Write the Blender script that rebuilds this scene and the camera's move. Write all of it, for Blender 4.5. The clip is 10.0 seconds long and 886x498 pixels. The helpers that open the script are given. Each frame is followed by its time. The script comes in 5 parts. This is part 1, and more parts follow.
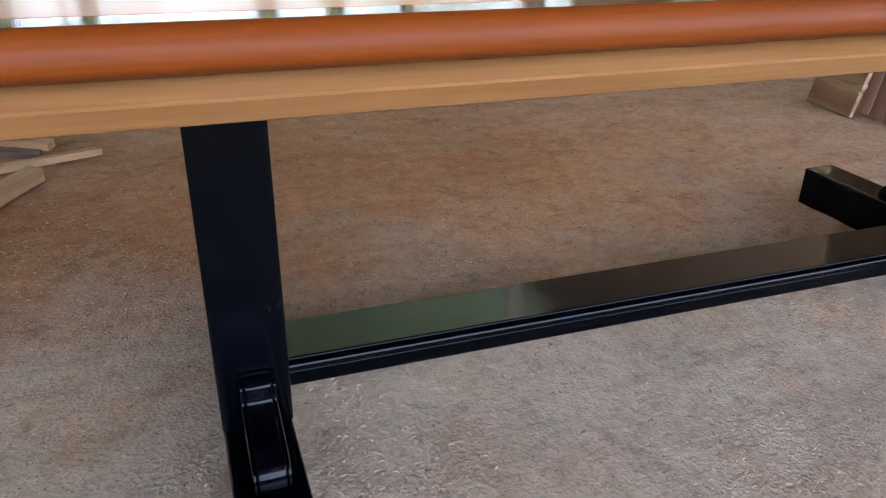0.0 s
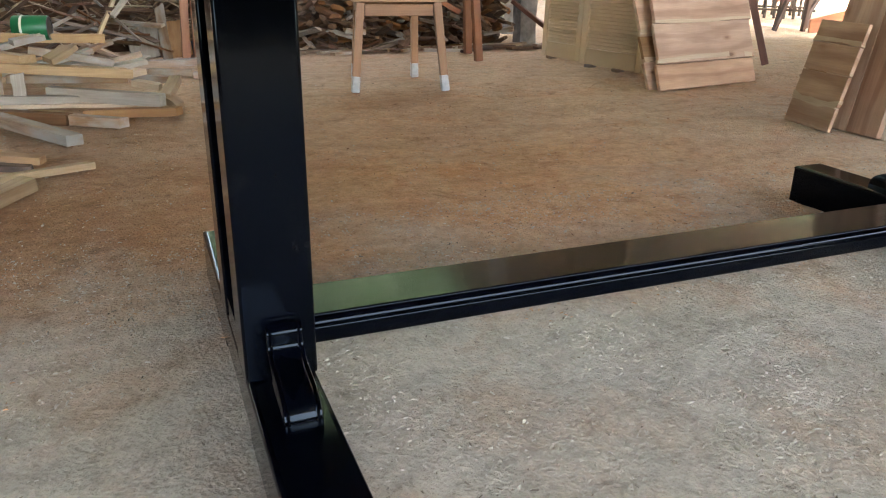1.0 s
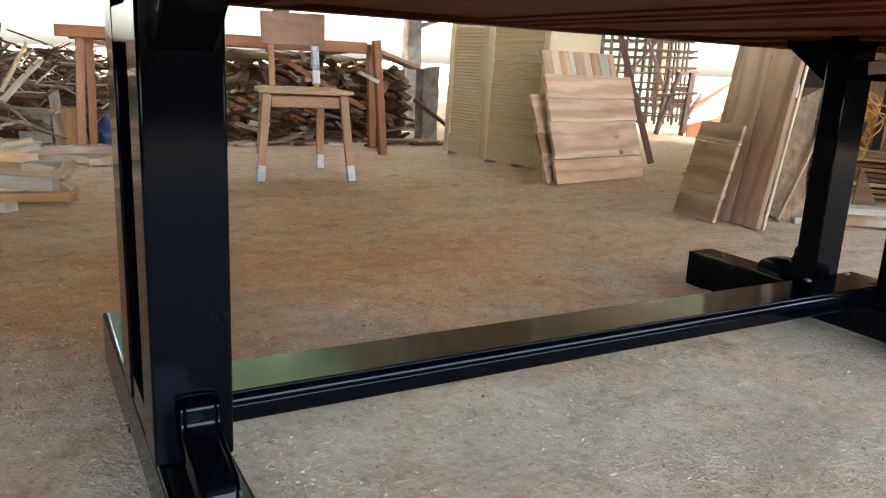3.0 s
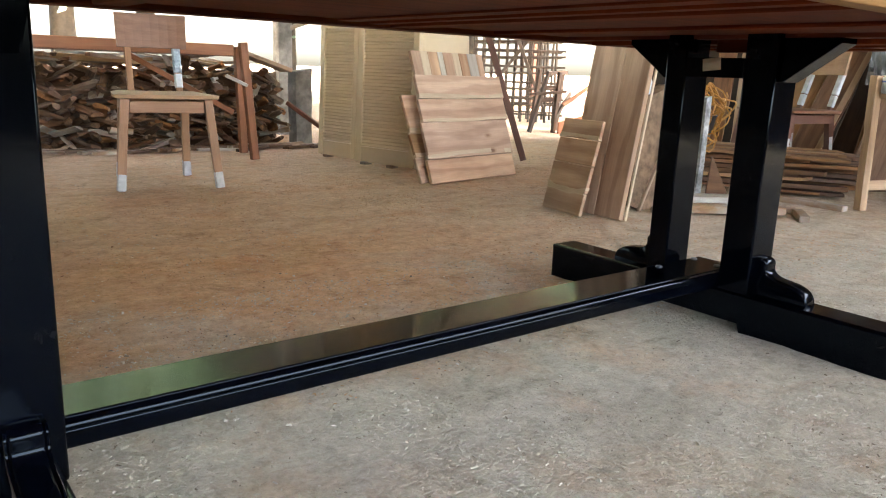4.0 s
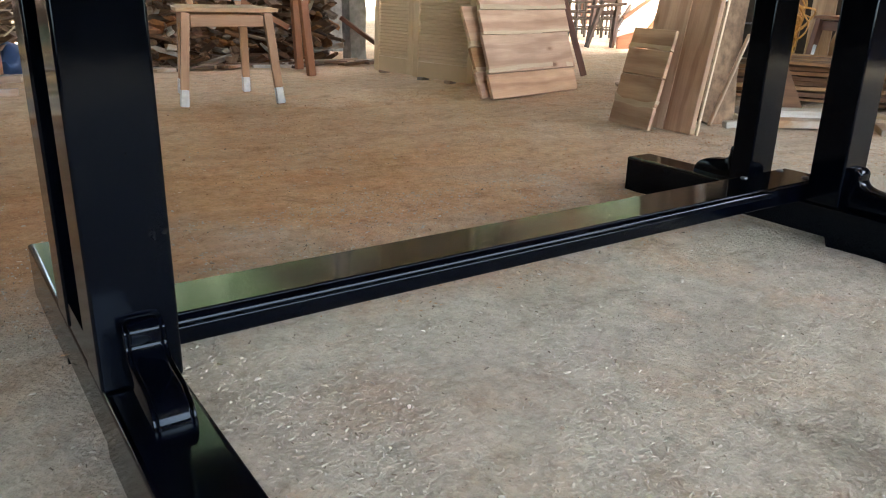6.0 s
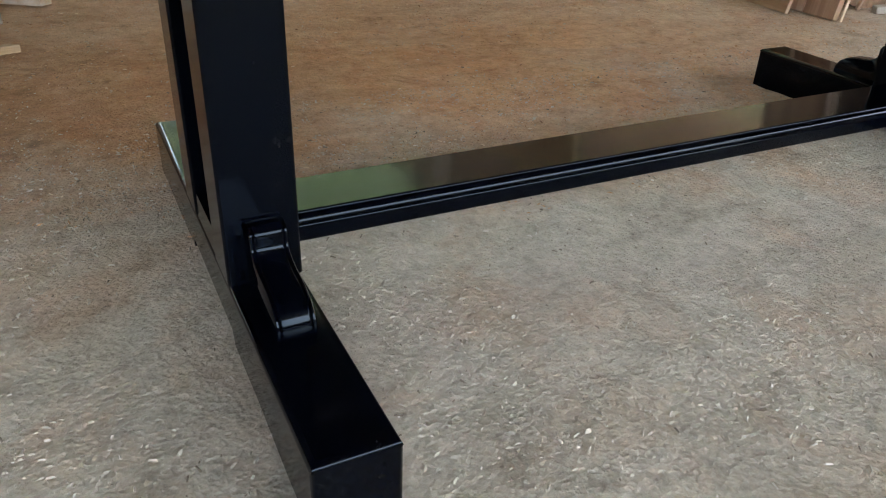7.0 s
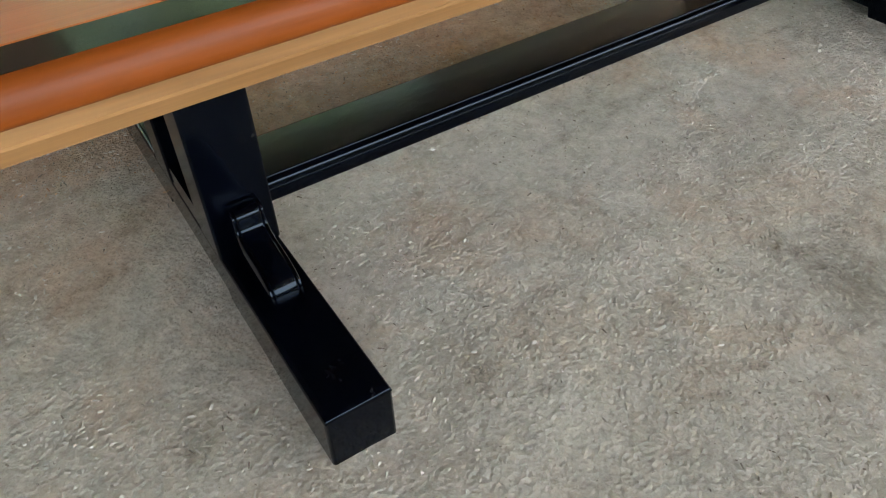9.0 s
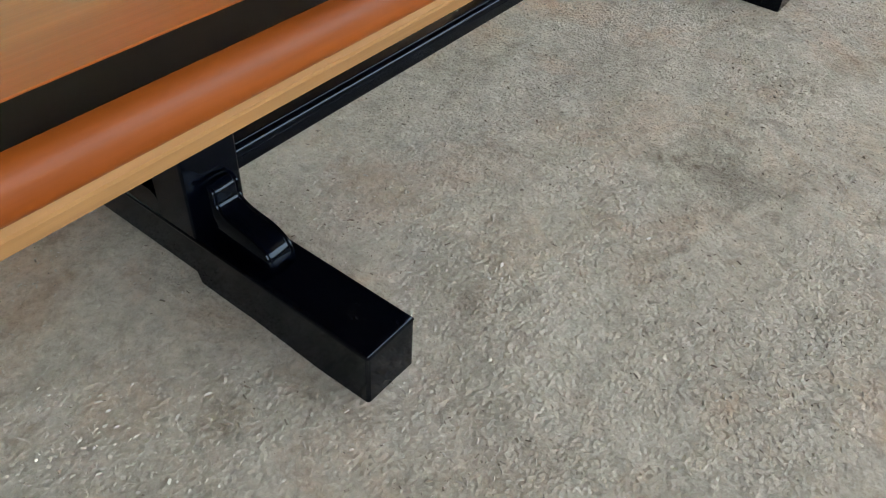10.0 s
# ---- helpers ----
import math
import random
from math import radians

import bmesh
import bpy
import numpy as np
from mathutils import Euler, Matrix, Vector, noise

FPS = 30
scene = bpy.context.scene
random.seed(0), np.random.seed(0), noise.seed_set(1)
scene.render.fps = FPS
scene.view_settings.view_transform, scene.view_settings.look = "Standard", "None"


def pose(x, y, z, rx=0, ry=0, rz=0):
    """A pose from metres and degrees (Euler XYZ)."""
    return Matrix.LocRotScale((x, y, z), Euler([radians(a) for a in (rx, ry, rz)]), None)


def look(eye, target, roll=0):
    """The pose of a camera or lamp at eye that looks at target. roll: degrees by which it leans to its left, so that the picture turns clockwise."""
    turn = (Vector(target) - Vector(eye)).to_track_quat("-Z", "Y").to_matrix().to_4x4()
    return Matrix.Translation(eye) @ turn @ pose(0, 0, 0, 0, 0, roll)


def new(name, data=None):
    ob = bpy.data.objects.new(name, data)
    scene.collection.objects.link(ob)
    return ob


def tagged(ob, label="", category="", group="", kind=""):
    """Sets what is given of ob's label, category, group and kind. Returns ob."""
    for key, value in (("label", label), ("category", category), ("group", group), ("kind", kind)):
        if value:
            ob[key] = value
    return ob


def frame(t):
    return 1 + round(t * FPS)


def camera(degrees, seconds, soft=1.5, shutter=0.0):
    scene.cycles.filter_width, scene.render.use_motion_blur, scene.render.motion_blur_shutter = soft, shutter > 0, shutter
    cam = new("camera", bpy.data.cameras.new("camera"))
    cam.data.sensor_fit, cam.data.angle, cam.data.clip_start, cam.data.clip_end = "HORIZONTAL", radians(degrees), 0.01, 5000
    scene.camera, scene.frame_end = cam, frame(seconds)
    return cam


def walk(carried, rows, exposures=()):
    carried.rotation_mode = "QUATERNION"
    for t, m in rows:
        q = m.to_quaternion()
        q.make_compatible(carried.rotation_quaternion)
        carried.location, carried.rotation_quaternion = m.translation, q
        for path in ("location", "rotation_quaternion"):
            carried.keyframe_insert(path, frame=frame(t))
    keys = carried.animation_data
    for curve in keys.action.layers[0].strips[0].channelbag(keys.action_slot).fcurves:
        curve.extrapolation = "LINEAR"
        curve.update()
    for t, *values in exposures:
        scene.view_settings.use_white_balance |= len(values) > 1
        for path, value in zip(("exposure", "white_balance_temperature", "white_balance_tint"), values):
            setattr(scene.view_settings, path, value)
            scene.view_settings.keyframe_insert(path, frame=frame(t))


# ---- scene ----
cam = camera(60.6, 10.0, soft=1.1)
PATH = [
    (0, (0.002, 0.044, 0.802), (0.61, 1.74, -0.067), 0.9),
    (0.2, (-0.008, 0.035, 0.737), (0.618, 1.747, -0.084), 0.9),
    (0.5, (-0.039, 0.031, 0.712), (0.621, 1.766, -0.034), 0.9),
    (1, (-0.087, 0.009, 0.65), (0.606, 1.74, -0.073), 0.7),
    (1.5, (-0.128, 0.019, 0.618), (0.531, 1.741, -0.156), -0.4),
    (2, (-0.139, 0.028, 0.605), (0.583, 1.728, -0.163), -0.5),
    (2.5, (-0.132, 0.026, 0.616), (0.714, 1.75, 0.06), 1.4),
    (3.8, (-0.086, -0.003, 0.607), (1.056, 1.577, 0.16), 2.3),
    (4, (-0.071, -0.009, 0.613), (1.133, 1.521, 0.155), 2.1),
    (4.5, (-0.044, -0.012, 0.621), (1.269, 1.432, 0.185), 1.2),
    (5, (-0.023, -0.006, 0.622), (1.323, 1.405, 0.179), 1.9),
    (5.5, (-0.051, 0.01, 0.605), (1.255, 1.448, 0.132), 3.2),
    (6, (-0.125, 0.046, 0.577), (0.953, 1.597, -0.08), 1.4),
    (6.2, (-0.136, 0.051, 0.569), (0.889, 1.628, -0.112), 1.6),
    (7.3, (-0.131, 0.093, 0.698), (0.591, 1.59, -0.415), 1.9),
    (7.5, (-0.134, 0.094, 0.741), (0.564, 1.558, -0.429), 2.0),
    (8, (-0.142, 0.058, 0.834), (0.56, 1.403, -0.469), 2.8),
    (8.5, (-0.117, 0.065, 0.885), (0.634, 1.36, -0.441), 0.9),
    (9, (-0.147, 0.072, 0.901), (0.612, 1.292, -0.49), -1.9),
    (9.5, (-0.308, 0.122, 0.901), (0.772, 1.059, -0.497), 1.5),
    (10, (-0.457, 0.173, 0.89), (0.732, 1.006, -0.484), 4.1),
]
walk(cam, [(t, look(eye, target, roll)) for t, eye, target, roll in PATH], [(0.0, 4.2, 6600, 20), (0.35, 4.4, 6400, 3), (1.2, 4.46, 6800, 7), (6.2, 4.5, 6750, 6), (7.4, 4.25, 6750, 5), (10.0, 4.25, 6750, 3)])

# ---------------- world, sun, exposure ----------------
world = bpy.data.worlds.new("world")
scene.world = world
world.use_nodes = True
wn, wl = world.node_tree.nodes, world.node_tree.links
sky = wn.new("ShaderNodeTexSky")
sky.sky_type = "NISHITA"
sky.sun_disc = False
sky.sun_elevation = radians(68)
sky.sun_rotation = radians(146)
sky.air_density = 1.0
sky.dust_density = 5.0
wl.new(sky.outputs["Color"], wn["Background"].inputs["Color"])
wn["Background"].inputs["Strength"].default_value = 0.13
sun = new("sun", bpy.data.lights.new("sun", "SUN"))
sun.data.energy = 2.8
sun.data.angle = radians(3)
sun.data.color = (1.0, 0.96, 0.9)
sun.matrix_basis = look((2.0, -3.0, 9.0), (0, 0, 0))


# ---------------- materials ----------------
def nodes_of(name):
    m = bpy.data.materials.new(name)
    m.use_nodes = True
    nt = m.node_tree
    return m, nt.nodes, nt.links, nt.nodes["Principled BSDF"]


def ramp(n, stops):
    r = n.new("ShaderNodeValToRGB")
    while len(r.color_ramp.elements) < len(stops):
        r.color_ramp.elements.new(0.5)
    for e, (p, c) in zip(r.color_ramp.elements, stops):
        e.position = p
        e.color = (*c, 1)
    return r


def mix(n, l, fac, a, b, mode="MIX"):
    x = n.new("ShaderNodeMix")
    x.data_type = "RGBA"
    x.blend_type = mode
    for sock, val in ((x.inputs[0], fac), (x.inputs[6], a), (x.inputs[7], b)):
        if isinstance(val, (int, float)):
            sock.default_value = val
        elif isinstance(val, tuple):
            sock.default_value = (*val, 1)
        else:
            l.new(val, sock)
    return x.outputs[2]


def noise_tex(n, l, vec, scale, detail=4, rough=0.55, dist=0.0):
    t = n.new("ShaderNodeTexNoise")
    t.inputs["Scale"].default_value = scale
    t.inputs["Detail"].default_value = detail
    t.inputs["Roughness"].default_value = rough
    t.inputs["Distortion"].default_value = dist
    if vec is not None:
        l.new(vec, t.inputs["Vector"])
    return t.outputs["Fac"]


def mapped(n, l, scale, loc_from_random=True):
    tc = n.new("ShaderNodeTexCoord")
    mp = n.new("ShaderNodeMapping")
    mp.inputs["Scale"].default_value = scale
    l.new(tc.outputs["Object"], mp.inputs["Vector"])
    if loc_from_random:
        oi = n.new("ShaderNodeObjectInfo")
        mul = n.new("ShaderNodeVectorMath")
        mul.operation = "SCALE"
        mul.inputs[0].default_value = (37.0, 23.0, 11.0)
        l.new(oi.outputs["Random"], mul.inputs["Scale"])
        l.new(mul.outputs[0], mp.inputs["Location"])
    return mp.outputs["Vector"]


def wood(name, dark, light, rough=0.65, grain=1.0, vary=0.35, coat=0.0, bump=0.25, stain=0.35, grey=None, figure=0.0):
    """Sawn or planed timber; the grain runs along the object's x."""
    m, n, l, b = nodes_of(name)
    v = mapped(n, l, (1.2 * grain, 14 * grain, 14 * grain))
    g = noise_tex(n, l, v, 2.6, 6, 0.6, 0.6)
    fine = noise_tex(n, l, mapped(n, l, (6, 160, 160)), 2.0, 3, 0.6)
    big = noise_tex(n, l, mapped(n, l, (1.5, 2.5, 2.5)), 1.6, 3, 0.6)
    col = ramp(n, [(0.3, dark), (0.7, light)])
    l.new(g, col.inputs[0])
    c = mix(n, l, 0.22, col.outputs[0], fine, "OVERLAY")
    st = ramp(n, [(0.35, tuple(1 - stain * k for k in (0.8, 0.95, 1.0))), (0.65, (1.0, 1.0, 1.0))])
    l.new(big, st.inputs[0])
    c = mix(n, l, 1.0, c, st.outputs[0], "MULTIPLY")
    if grey:
        gm = ramp(n, [(0.42, (0, 0, 0)), (0.62, (1, 1, 1))])
        l.new(noise_tex(n, l, mapped(n, l, (2.0, 5.0, 5.0)), 2.2, 4, 0.6), gm.inputs[0])
        c = mix(n, l, gm.outputs[0], c, grey)
    if figure:
        # flame-shaped growth rings and a few dark knots
        wv = n.new("ShaderNodeTexWave")
        wv.bands_direction = "Y"
        for key, val in (("Scale", 2.6), ("Distortion", 11.0), ("Detail", 4.0), ("Detail Scale", 1.6)):
            wv.inputs[key].default_value = val
        l.new(mapped(n, l, (0.22, 1.3, 1.3)), wv.inputs["Vector"])
        rg = ramp(n, [(0.15, (1 - 0.62 * figure, 1 - 0.85 * figure, 1 - figure)), (0.55, (1.0, 1.0, 1.0)), (0.9, (1.06, 1.05, 1.03))])
        l.new(wv.outputs["Fac"], rg.inputs[0])
        c = mix(n, l, 1.0, c, rg.outputs[0], "MULTIPLY")
        kn = n.new("ShaderNodeTexVoronoi")
        kn.inputs["Scale"].default_value = 5.0
        l.new(mapped(n, l, (0.7, 1.5, 1.0)), kn.inputs["Vector"])
        kr = ramp(n, [(0.05, (0.38, 0.27, 0.20)), (0.10, (0.82, 0.74, 0.66)), (0.16, (1.0, 1.0, 1.0))])
        l.new(kn.outputs["Distance"], kr.inputs[0])
        c = mix(n, l, 1.0, c, kr.outputs[0], "MULTIPLY")
    oi = n.new("ShaderNodeObjectInfo")
    hs = n.new("ShaderNodeHueSaturation")
    for sock, lo, hi, k in (("Value", 1 - vary, 1 + vary * 0.7, 1.0), ("Saturation", 1 + 0.45 * vary, 1 - 0.7 * vary, 7.3)):
        fr = n.new("ShaderNodeMath")
        fr.operation = "MULTIPLY"
        fr.inputs[1].default_value = k
        l.new(oi.outputs["Random"], fr.inputs[0])
        ff = n.new("ShaderNodeMath")
        ff.operation = "FRACT"
        l.new(fr.outputs[0], ff.inputs[0])
        mr = n.new("ShaderNodeMapRange")
        mr.inputs["To Min"].default_value, mr.inputs["To Max"].default_value = lo, hi
        l.new(ff.outputs[0], mr.inputs["Value"])
        l.new(mr.outputs[0], hs.inputs[sock])
    l.new(c, hs.inputs["Color"])
    l.new(hs.outputs[0], b.inputs["Base Color"])
    b.inputs["Roughness"].default_value = rough
    b.inputs["Coat Weight"].default_value = coat
    b.inputs["Coat Roughness"].default_value = 0.08
    bp = n.new("ShaderNodeBump")
    bp.inputs["Strength"].default_value = bump
    bp.inputs["Distance"].default_value = 0.002
    l.new(fine, bp.inputs["Height"])
    l.new(bp.outputs[0], b.inputs["Normal"])
    return m


def plain(name, base, rough=0.6, metal=0.0, spots=0.15, scale=14.0, bump=0.1, coat=0.0):
    m, n, l, b = nodes_of(name)
    v = mapped(n, l, (1, 1, 1))
    f = noise_tex(n, l, v, scale, 5, 0.6)
    f2 = noise_tex(n, l, v, scale * 0.18, 3, 0.6)
    r = ramp(n, [(0.3, tuple(k * (1 - spots) for k in base)), (0.7, base)])
    l.new(f, r.inputs[0])
    r2 = ramp(n, [(0.3, (1 - spots * 1.2,) * 3), (0.65, (1.0, 1.0, 1.0))])
    l.new(f2, r2.inputs[0])
    l.new(mix(n, l, 1.0, r.outputs[0], r2.outputs[0], "MULTIPLY"), b.inputs["Base Color"])
    b.inputs["Roughness"].default_value = rough
    b.inputs["Metallic"].default_value = metal
    b.inputs["Coat Weight"].default_value = coat
    bp = n.new("ShaderNodeBump")
    bp.inputs["Strength"].default_value = bump
    bp.inputs["Distance"].default_value = 0.003
    l.new(f, bp.inputs["Height"])
    l.new(bp.outputs[0], b.inputs["Normal"])
    return m


def black_paint():
    m, n, l, b = nodes_of("black_gloss_paint")
    v = mapped(n, l, (1, 1, 1), False)
    dust = noise_tex(n, l, v, 60, 5, 0.7)
    patch = noise_tex(n, l, v, 5, 3, 0.6)
    pr = ramp(n, [(0.60, (0, 0, 0)), (0.74, (1, 1, 1))])
    l.new(patch, pr.inputs[0])
    dr = ramp(n, [(0.5, (0, 0, 0)), (0.75, (1, 1, 1))])
    l.new(dust, dr.inputs[0])
    f = mix(n, l, 1.0, pr.outputs[0], dr.outputs[0], "MULTIPLY")
    # a scuff of sawdust wiped over one foot's end
    geo = n.new("ShaderNodeNewGeometry")
    sc = n.new("ShaderNodeVectorMath")
    sc.operation = "DISTANCE"
    l.new(geo.outputs["Position"], sc.inputs[0])
    sc.inputs[1].default_value = (0.052, 0.665, 0.095)
    wob = n.new("ShaderNodeMath")
    wob.operation = "MULTIPLY_ADD"
    l.new(noise_tex(n, l, v, 38, 6, 0.75, 1.2), wob.inputs[0])
    wob.inputs[1].default_value = 0.11
    l.new(sc.outputs["Value"], wob.inputs[2])
    sr = ramp(n, [(0.068, (0.5, 0.5, 0.5)), (0.092, (0, 0, 0))])
    l.new(wob.outputs[0], sr.inputs[0])
    f = mix(n, l, 1.0, f, mix(n, l, 1.0, sr.outputs[0], dr.outputs[0], "MULTIPLY"), "ADD")
    l.new(mix(n, l, f, (0.0005, 0.0009, 0.0022), (0.018, 0.0175, 0.0165)), b.inputs["Base Color"])
    b.inputs["Specular IOR Level"].default_value = 0.16
    b.inputs["Specular Tint"].default_value = (0.72, 0.87, 1.0, 1)
    rr = n.new("ShaderNodeMapRange")
    rr.inputs["To Min"].default_value, rr.inputs["To Max"].default_value = 0.06, 0.16
    l.new(dust, rr.inputs["Value"])
    l.new(rr.outputs[0], b.inputs["Roughness"])
    bp = n.new("ShaderNodeBump")
    bp.inputs["Strength"].default_value = 0.05
    bp.inputs["Distance"].default_value = 0.002
    l.new(noise_tex(n, l, mapped(n, l, (1, 1, 1), False), 25, 2, 0.5), bp.inputs["Height"])
    l.new(bp.outputs[0], b.inputs["Normal"])
    return m


def earth():
    """Trodden earth floor: pale grey dust, red-brown sawdust trodden in, coarse grit, ragged dark damp spots."""
    m, n, l, b = nodes_of("trodden_earth")
    tc = n.new("ShaderNodeTexCoord")
    v = tc.outputs["Object"]
    grit = noise_tex(n, l, v, 150, 6, 0.9)
    coarse = noise_tex(n, l, v, 55, 5, 0.75, 0.6)
    mid = noise_tex(n, l, v, 17, 9, 0.75, 0.3)
    big = noise_tex(n, l, v, 1.7, 5, 0.6, 0.4)
    # a broad bed of red-brown sawdust lies behind the table and towards its end
    sx = n.new("ShaderNodeSeparateXYZ")
    l.new(v, sx.inputs[0])
    bx = n.new("ShaderNodeMath")
    bx.operation = "MULTIPLY_ADD"
    l.new(sx.outputs["X"], bx.inputs[0])
    bx.inputs[1].default_value = 0.03
    l.new(sx.outputs["Y"], bx.inputs[2])
    bed = n.new("ShaderNodeMath")
    bed.operation = "MULTIPLY_ADD"
    l.new(big, bed.inputs[0])
    bed.inputs[1].default_value = 1.9
    l.new(bx.outputs[0], bed.inputs[2])
    near = n.new("ShaderNodeMapRange")
    near.inputs["From Min"].default_value, near.inputs["From Max"].default_value = 2.05, 2.85
    l.new(bed.outputs[0], near.inputs["Value"])
    far = n.new("ShaderNodeMapRange")
    far.inputs["From Min"].default_value, far.inputs["From Max"].default_value = 4.9, 3.2
    l.new(bed.outputs[0], far.inputs["Value"])
    both = n.new("ShaderNodeMath")
    both.operation = "MULTIPLY"
    l.new(near.outputs[0], both.inputs[0])
    l.new(far.outputs[0], both.inputs[1])
    grey = ramp(n, [(0.28, (0.365, 0.322, 0.255)), (0.5, (0.475, 0.424, 0.338)), (0.72, (0.555, 0.500, 0.402))])
    l.new(mid, grey.inputs[0])
    brown = ramp(n, [(0.28, (0.42, 0.222, 0.108)), (0.5, (0.56, 0.325, 0.172)), (0.72, (0.65, 0.41, 0.235))])
    l.new(mid, brown.inputs[0])
    bx_x = n.new("ShaderNodeMath")
    bx_x.operation = "MULTIPLY_ADD"
    l.new(big, bx_x.inputs[0])
    bx_x.inputs[1].default_value = 0.8
    off = n.new("ShaderNodeMath")
    off.operation = "SUBTRACT"
    l.new(sx.outputs["X"], off.inputs[0])
    off.inputs[1].default_value = 0.4
    l.new(off.outputs[0], bx_x.inputs[2])
    # the bed thins out past the table's end; beyond it the earth is a dry pinkish tan
    end = n.new("ShaderNodeMapRange")
    end.inputs["From Min"].default_value, end.inputs["From Max"].default_value = 2.7, 1.2
    end.inputs["To Min"].default_value = 0.25
    l.new(sx.outputs["X"], end.inputs["Value"])
    bed_x = n.new("ShaderNodeMath")
    bed_x.operation = "MULTIPLY"
    l.new(both.outputs[0], bed_x.inputs[0])
    l.new(end.outputs[0], bed_x.inputs[1])
    dry = n.new("ShaderNodeMapRange")
    dry.inputs["From Min"].default_value, dry.inputs["From Max"].default_value = 3.3, 4.4
    l.new(bed.outputs[0], dry.inputs["Value"])
    tan = ramp(n, [(0.28, (0.47, 0.325, 0.215)), (0.5, (0.58, 0.42, 0.29)), (0.72, (0.66, 0.50, 0.36))])
    l.new(mid, tan.inputs[0])
    c = mix(n, l, dry.outputs[0], grey.outputs[0], tan.outputs[0])
    # towards the scrap heap the bed turns to a darker red-brown
    old = n.new("ShaderNodeMapRange")
    old.inputs["From Min"].default_value, old.inputs["From Max"].default_value = 0.55, -0.45
    l.new(bx_x.outputs[0], old.inputs["Value"])
    dark_bed = ramp(n, [(0.28, (0.25, 0.128, 0.064)), (0.5, (0.34, 0.185, 0.096)), (0.72, (0.42, 0.245, 0.138))])
    l.new(mid, dark_bed.inputs[0])
    warm = mix(n, l, old.outputs[0], brown.outputs[0], dark_bed.outputs[0])
    c = mix(n, l, bed_x.outputs[0], c, warm)
    # warm sawdust drifts and dark damp spots with ragged rims
    drift = ramp(n, [(0.50, (1, 1, 1)), (0.66, (0.98, 0.86, 0.79))])
    l.new(noise_tex(n, l, v, 3.6, 8, 0.72, 0.6), drift.inputs[0])
    c = mix(n, l, 1.0, c, drift.outputs[0], "MULTIPLY")
    spot = ramp(n, [(0.555, (1, 1, 1)), (0.61, (0.82, 0.80, 0.78)), (0.69, (0.56, 0.55, 0.54))])
    l.new(noise_tex(n, l, v, 5.5, 10, 0.78, 0.5), spot.inputs[0])
    c = mix(n, l, 1.0, c, spot.outputs[0], "MULTIPLY")
    # a ragged oily stain beside the table
    gap = n.new("ShaderNodeVectorMath")
    gap.operation = "DISTANCE"
    l.new(v, gap.inputs[0])
    gap.inputs[1].default_value = (0.87, 0.43, 0.0)
    rag = n.new("ShaderNodeMath")
    rag.operation = "MULTIPLY_ADD"
    l.new(noise_tex(n, l, v, 9, 9, 0.75, 0.6), rag.inputs[0])
    rag.inputs[1].default_value = 0.75
    l.new(gap.outputs["Value"], rag.inputs[2])
    stain = ramp(n, [(0.37, (0.60, 0.59, 0.58)), (0.47, (0.86, 0.85, 0.84)), (0.54, (1, 1, 1))])
    l.new(rag.outputs[0], stain.inputs[0])
    c = mix(n, l, 1.0, c, stain.outputs[0], "MULTIPLY")
    # broad scuffed areas, swept one way
    sweep = n.new("ShaderNodeMapping")
    sweep.inputs["Rotation"].default_value = (0, 0, 0.5)
    sweep.inputs["Scale"].default_value = (1.0, 2.6, 1.0)
    l.new(v, sweep.inputs["Vector"])
    sw = ramp(n, [(0.34, (0.86, 0.85, 0.83)), (0.50, (1, 1, 1)), (0.68, (1.07, 1.07, 1.06))])
    l.new(noise_tex(n, l, sweep.outputs[0], 2.4, 8, 0.7, 0.8), sw.inputs[0])
    c = mix(n, l, 1.0, c, sw.outputs[0], "MULTIPLY")
    # crumb and grit shading put into the colour: bump hollows darker, tops lighter
    cr = ramp(n, [(0.30, (0.75, 0.73, 0.71)), (0.48, (1, 1, 1)), (0.72, (1.18, 1.18, 1.16))])
    l.new(coarse, cr.inputs[0])
    c = mix(n, l, 1.0, c, cr.outputs[0], "MULTIPLY")
    gr = ramp(n, [(0.30, (0.50, 0.48, 0.46)), (0.42, (1, 1, 1)), (0.60, (1, 1, 1)), (0.72, (1.32, 1.31, 1.29))])
    l.new(grit, gr.inputs[0])
    c = mix(n, l, 1.0, c, gr.outputs[0], "MULTIPLY")
    l.new(c, b.inputs["Base Color"])
    b.inputs["Roughness"].default_value = 0.95
    b.inputs["Specular IOR Level"].default_value = 0.2
    vor = n.new("ShaderNodeTexVoronoi")
    vor.inputs["Scale"].default_value = 130
    l.new(v, vor.inputs["Vector"])
    crumb = n.new("ShaderNodeTexVoronoi")
    crumb.inputs["Scale"].default_value = 62
    l.new(mix(n, l, 0.03, v, noise_tex(n, l, v, 30, 3), "ADD"), crumb.inputs["Vector"])
    hsum = mix(n, l, 0.45, mix(n, l, 0.5, grit, vor.outputs["Distance"]), mix(n, l, 0.5, coarse, crumb.outputs["Distance"]))
    bp = n.new("ShaderNodeBump")
    bp.inputs["Strength"].default_value = 1.0
    bp.inputs["Distance"].default_value = 0.014
    l.new(hsum, bp.inputs["Height"])
    l.new(bp.outputs[0], b.inputs["Normal"])
    return m


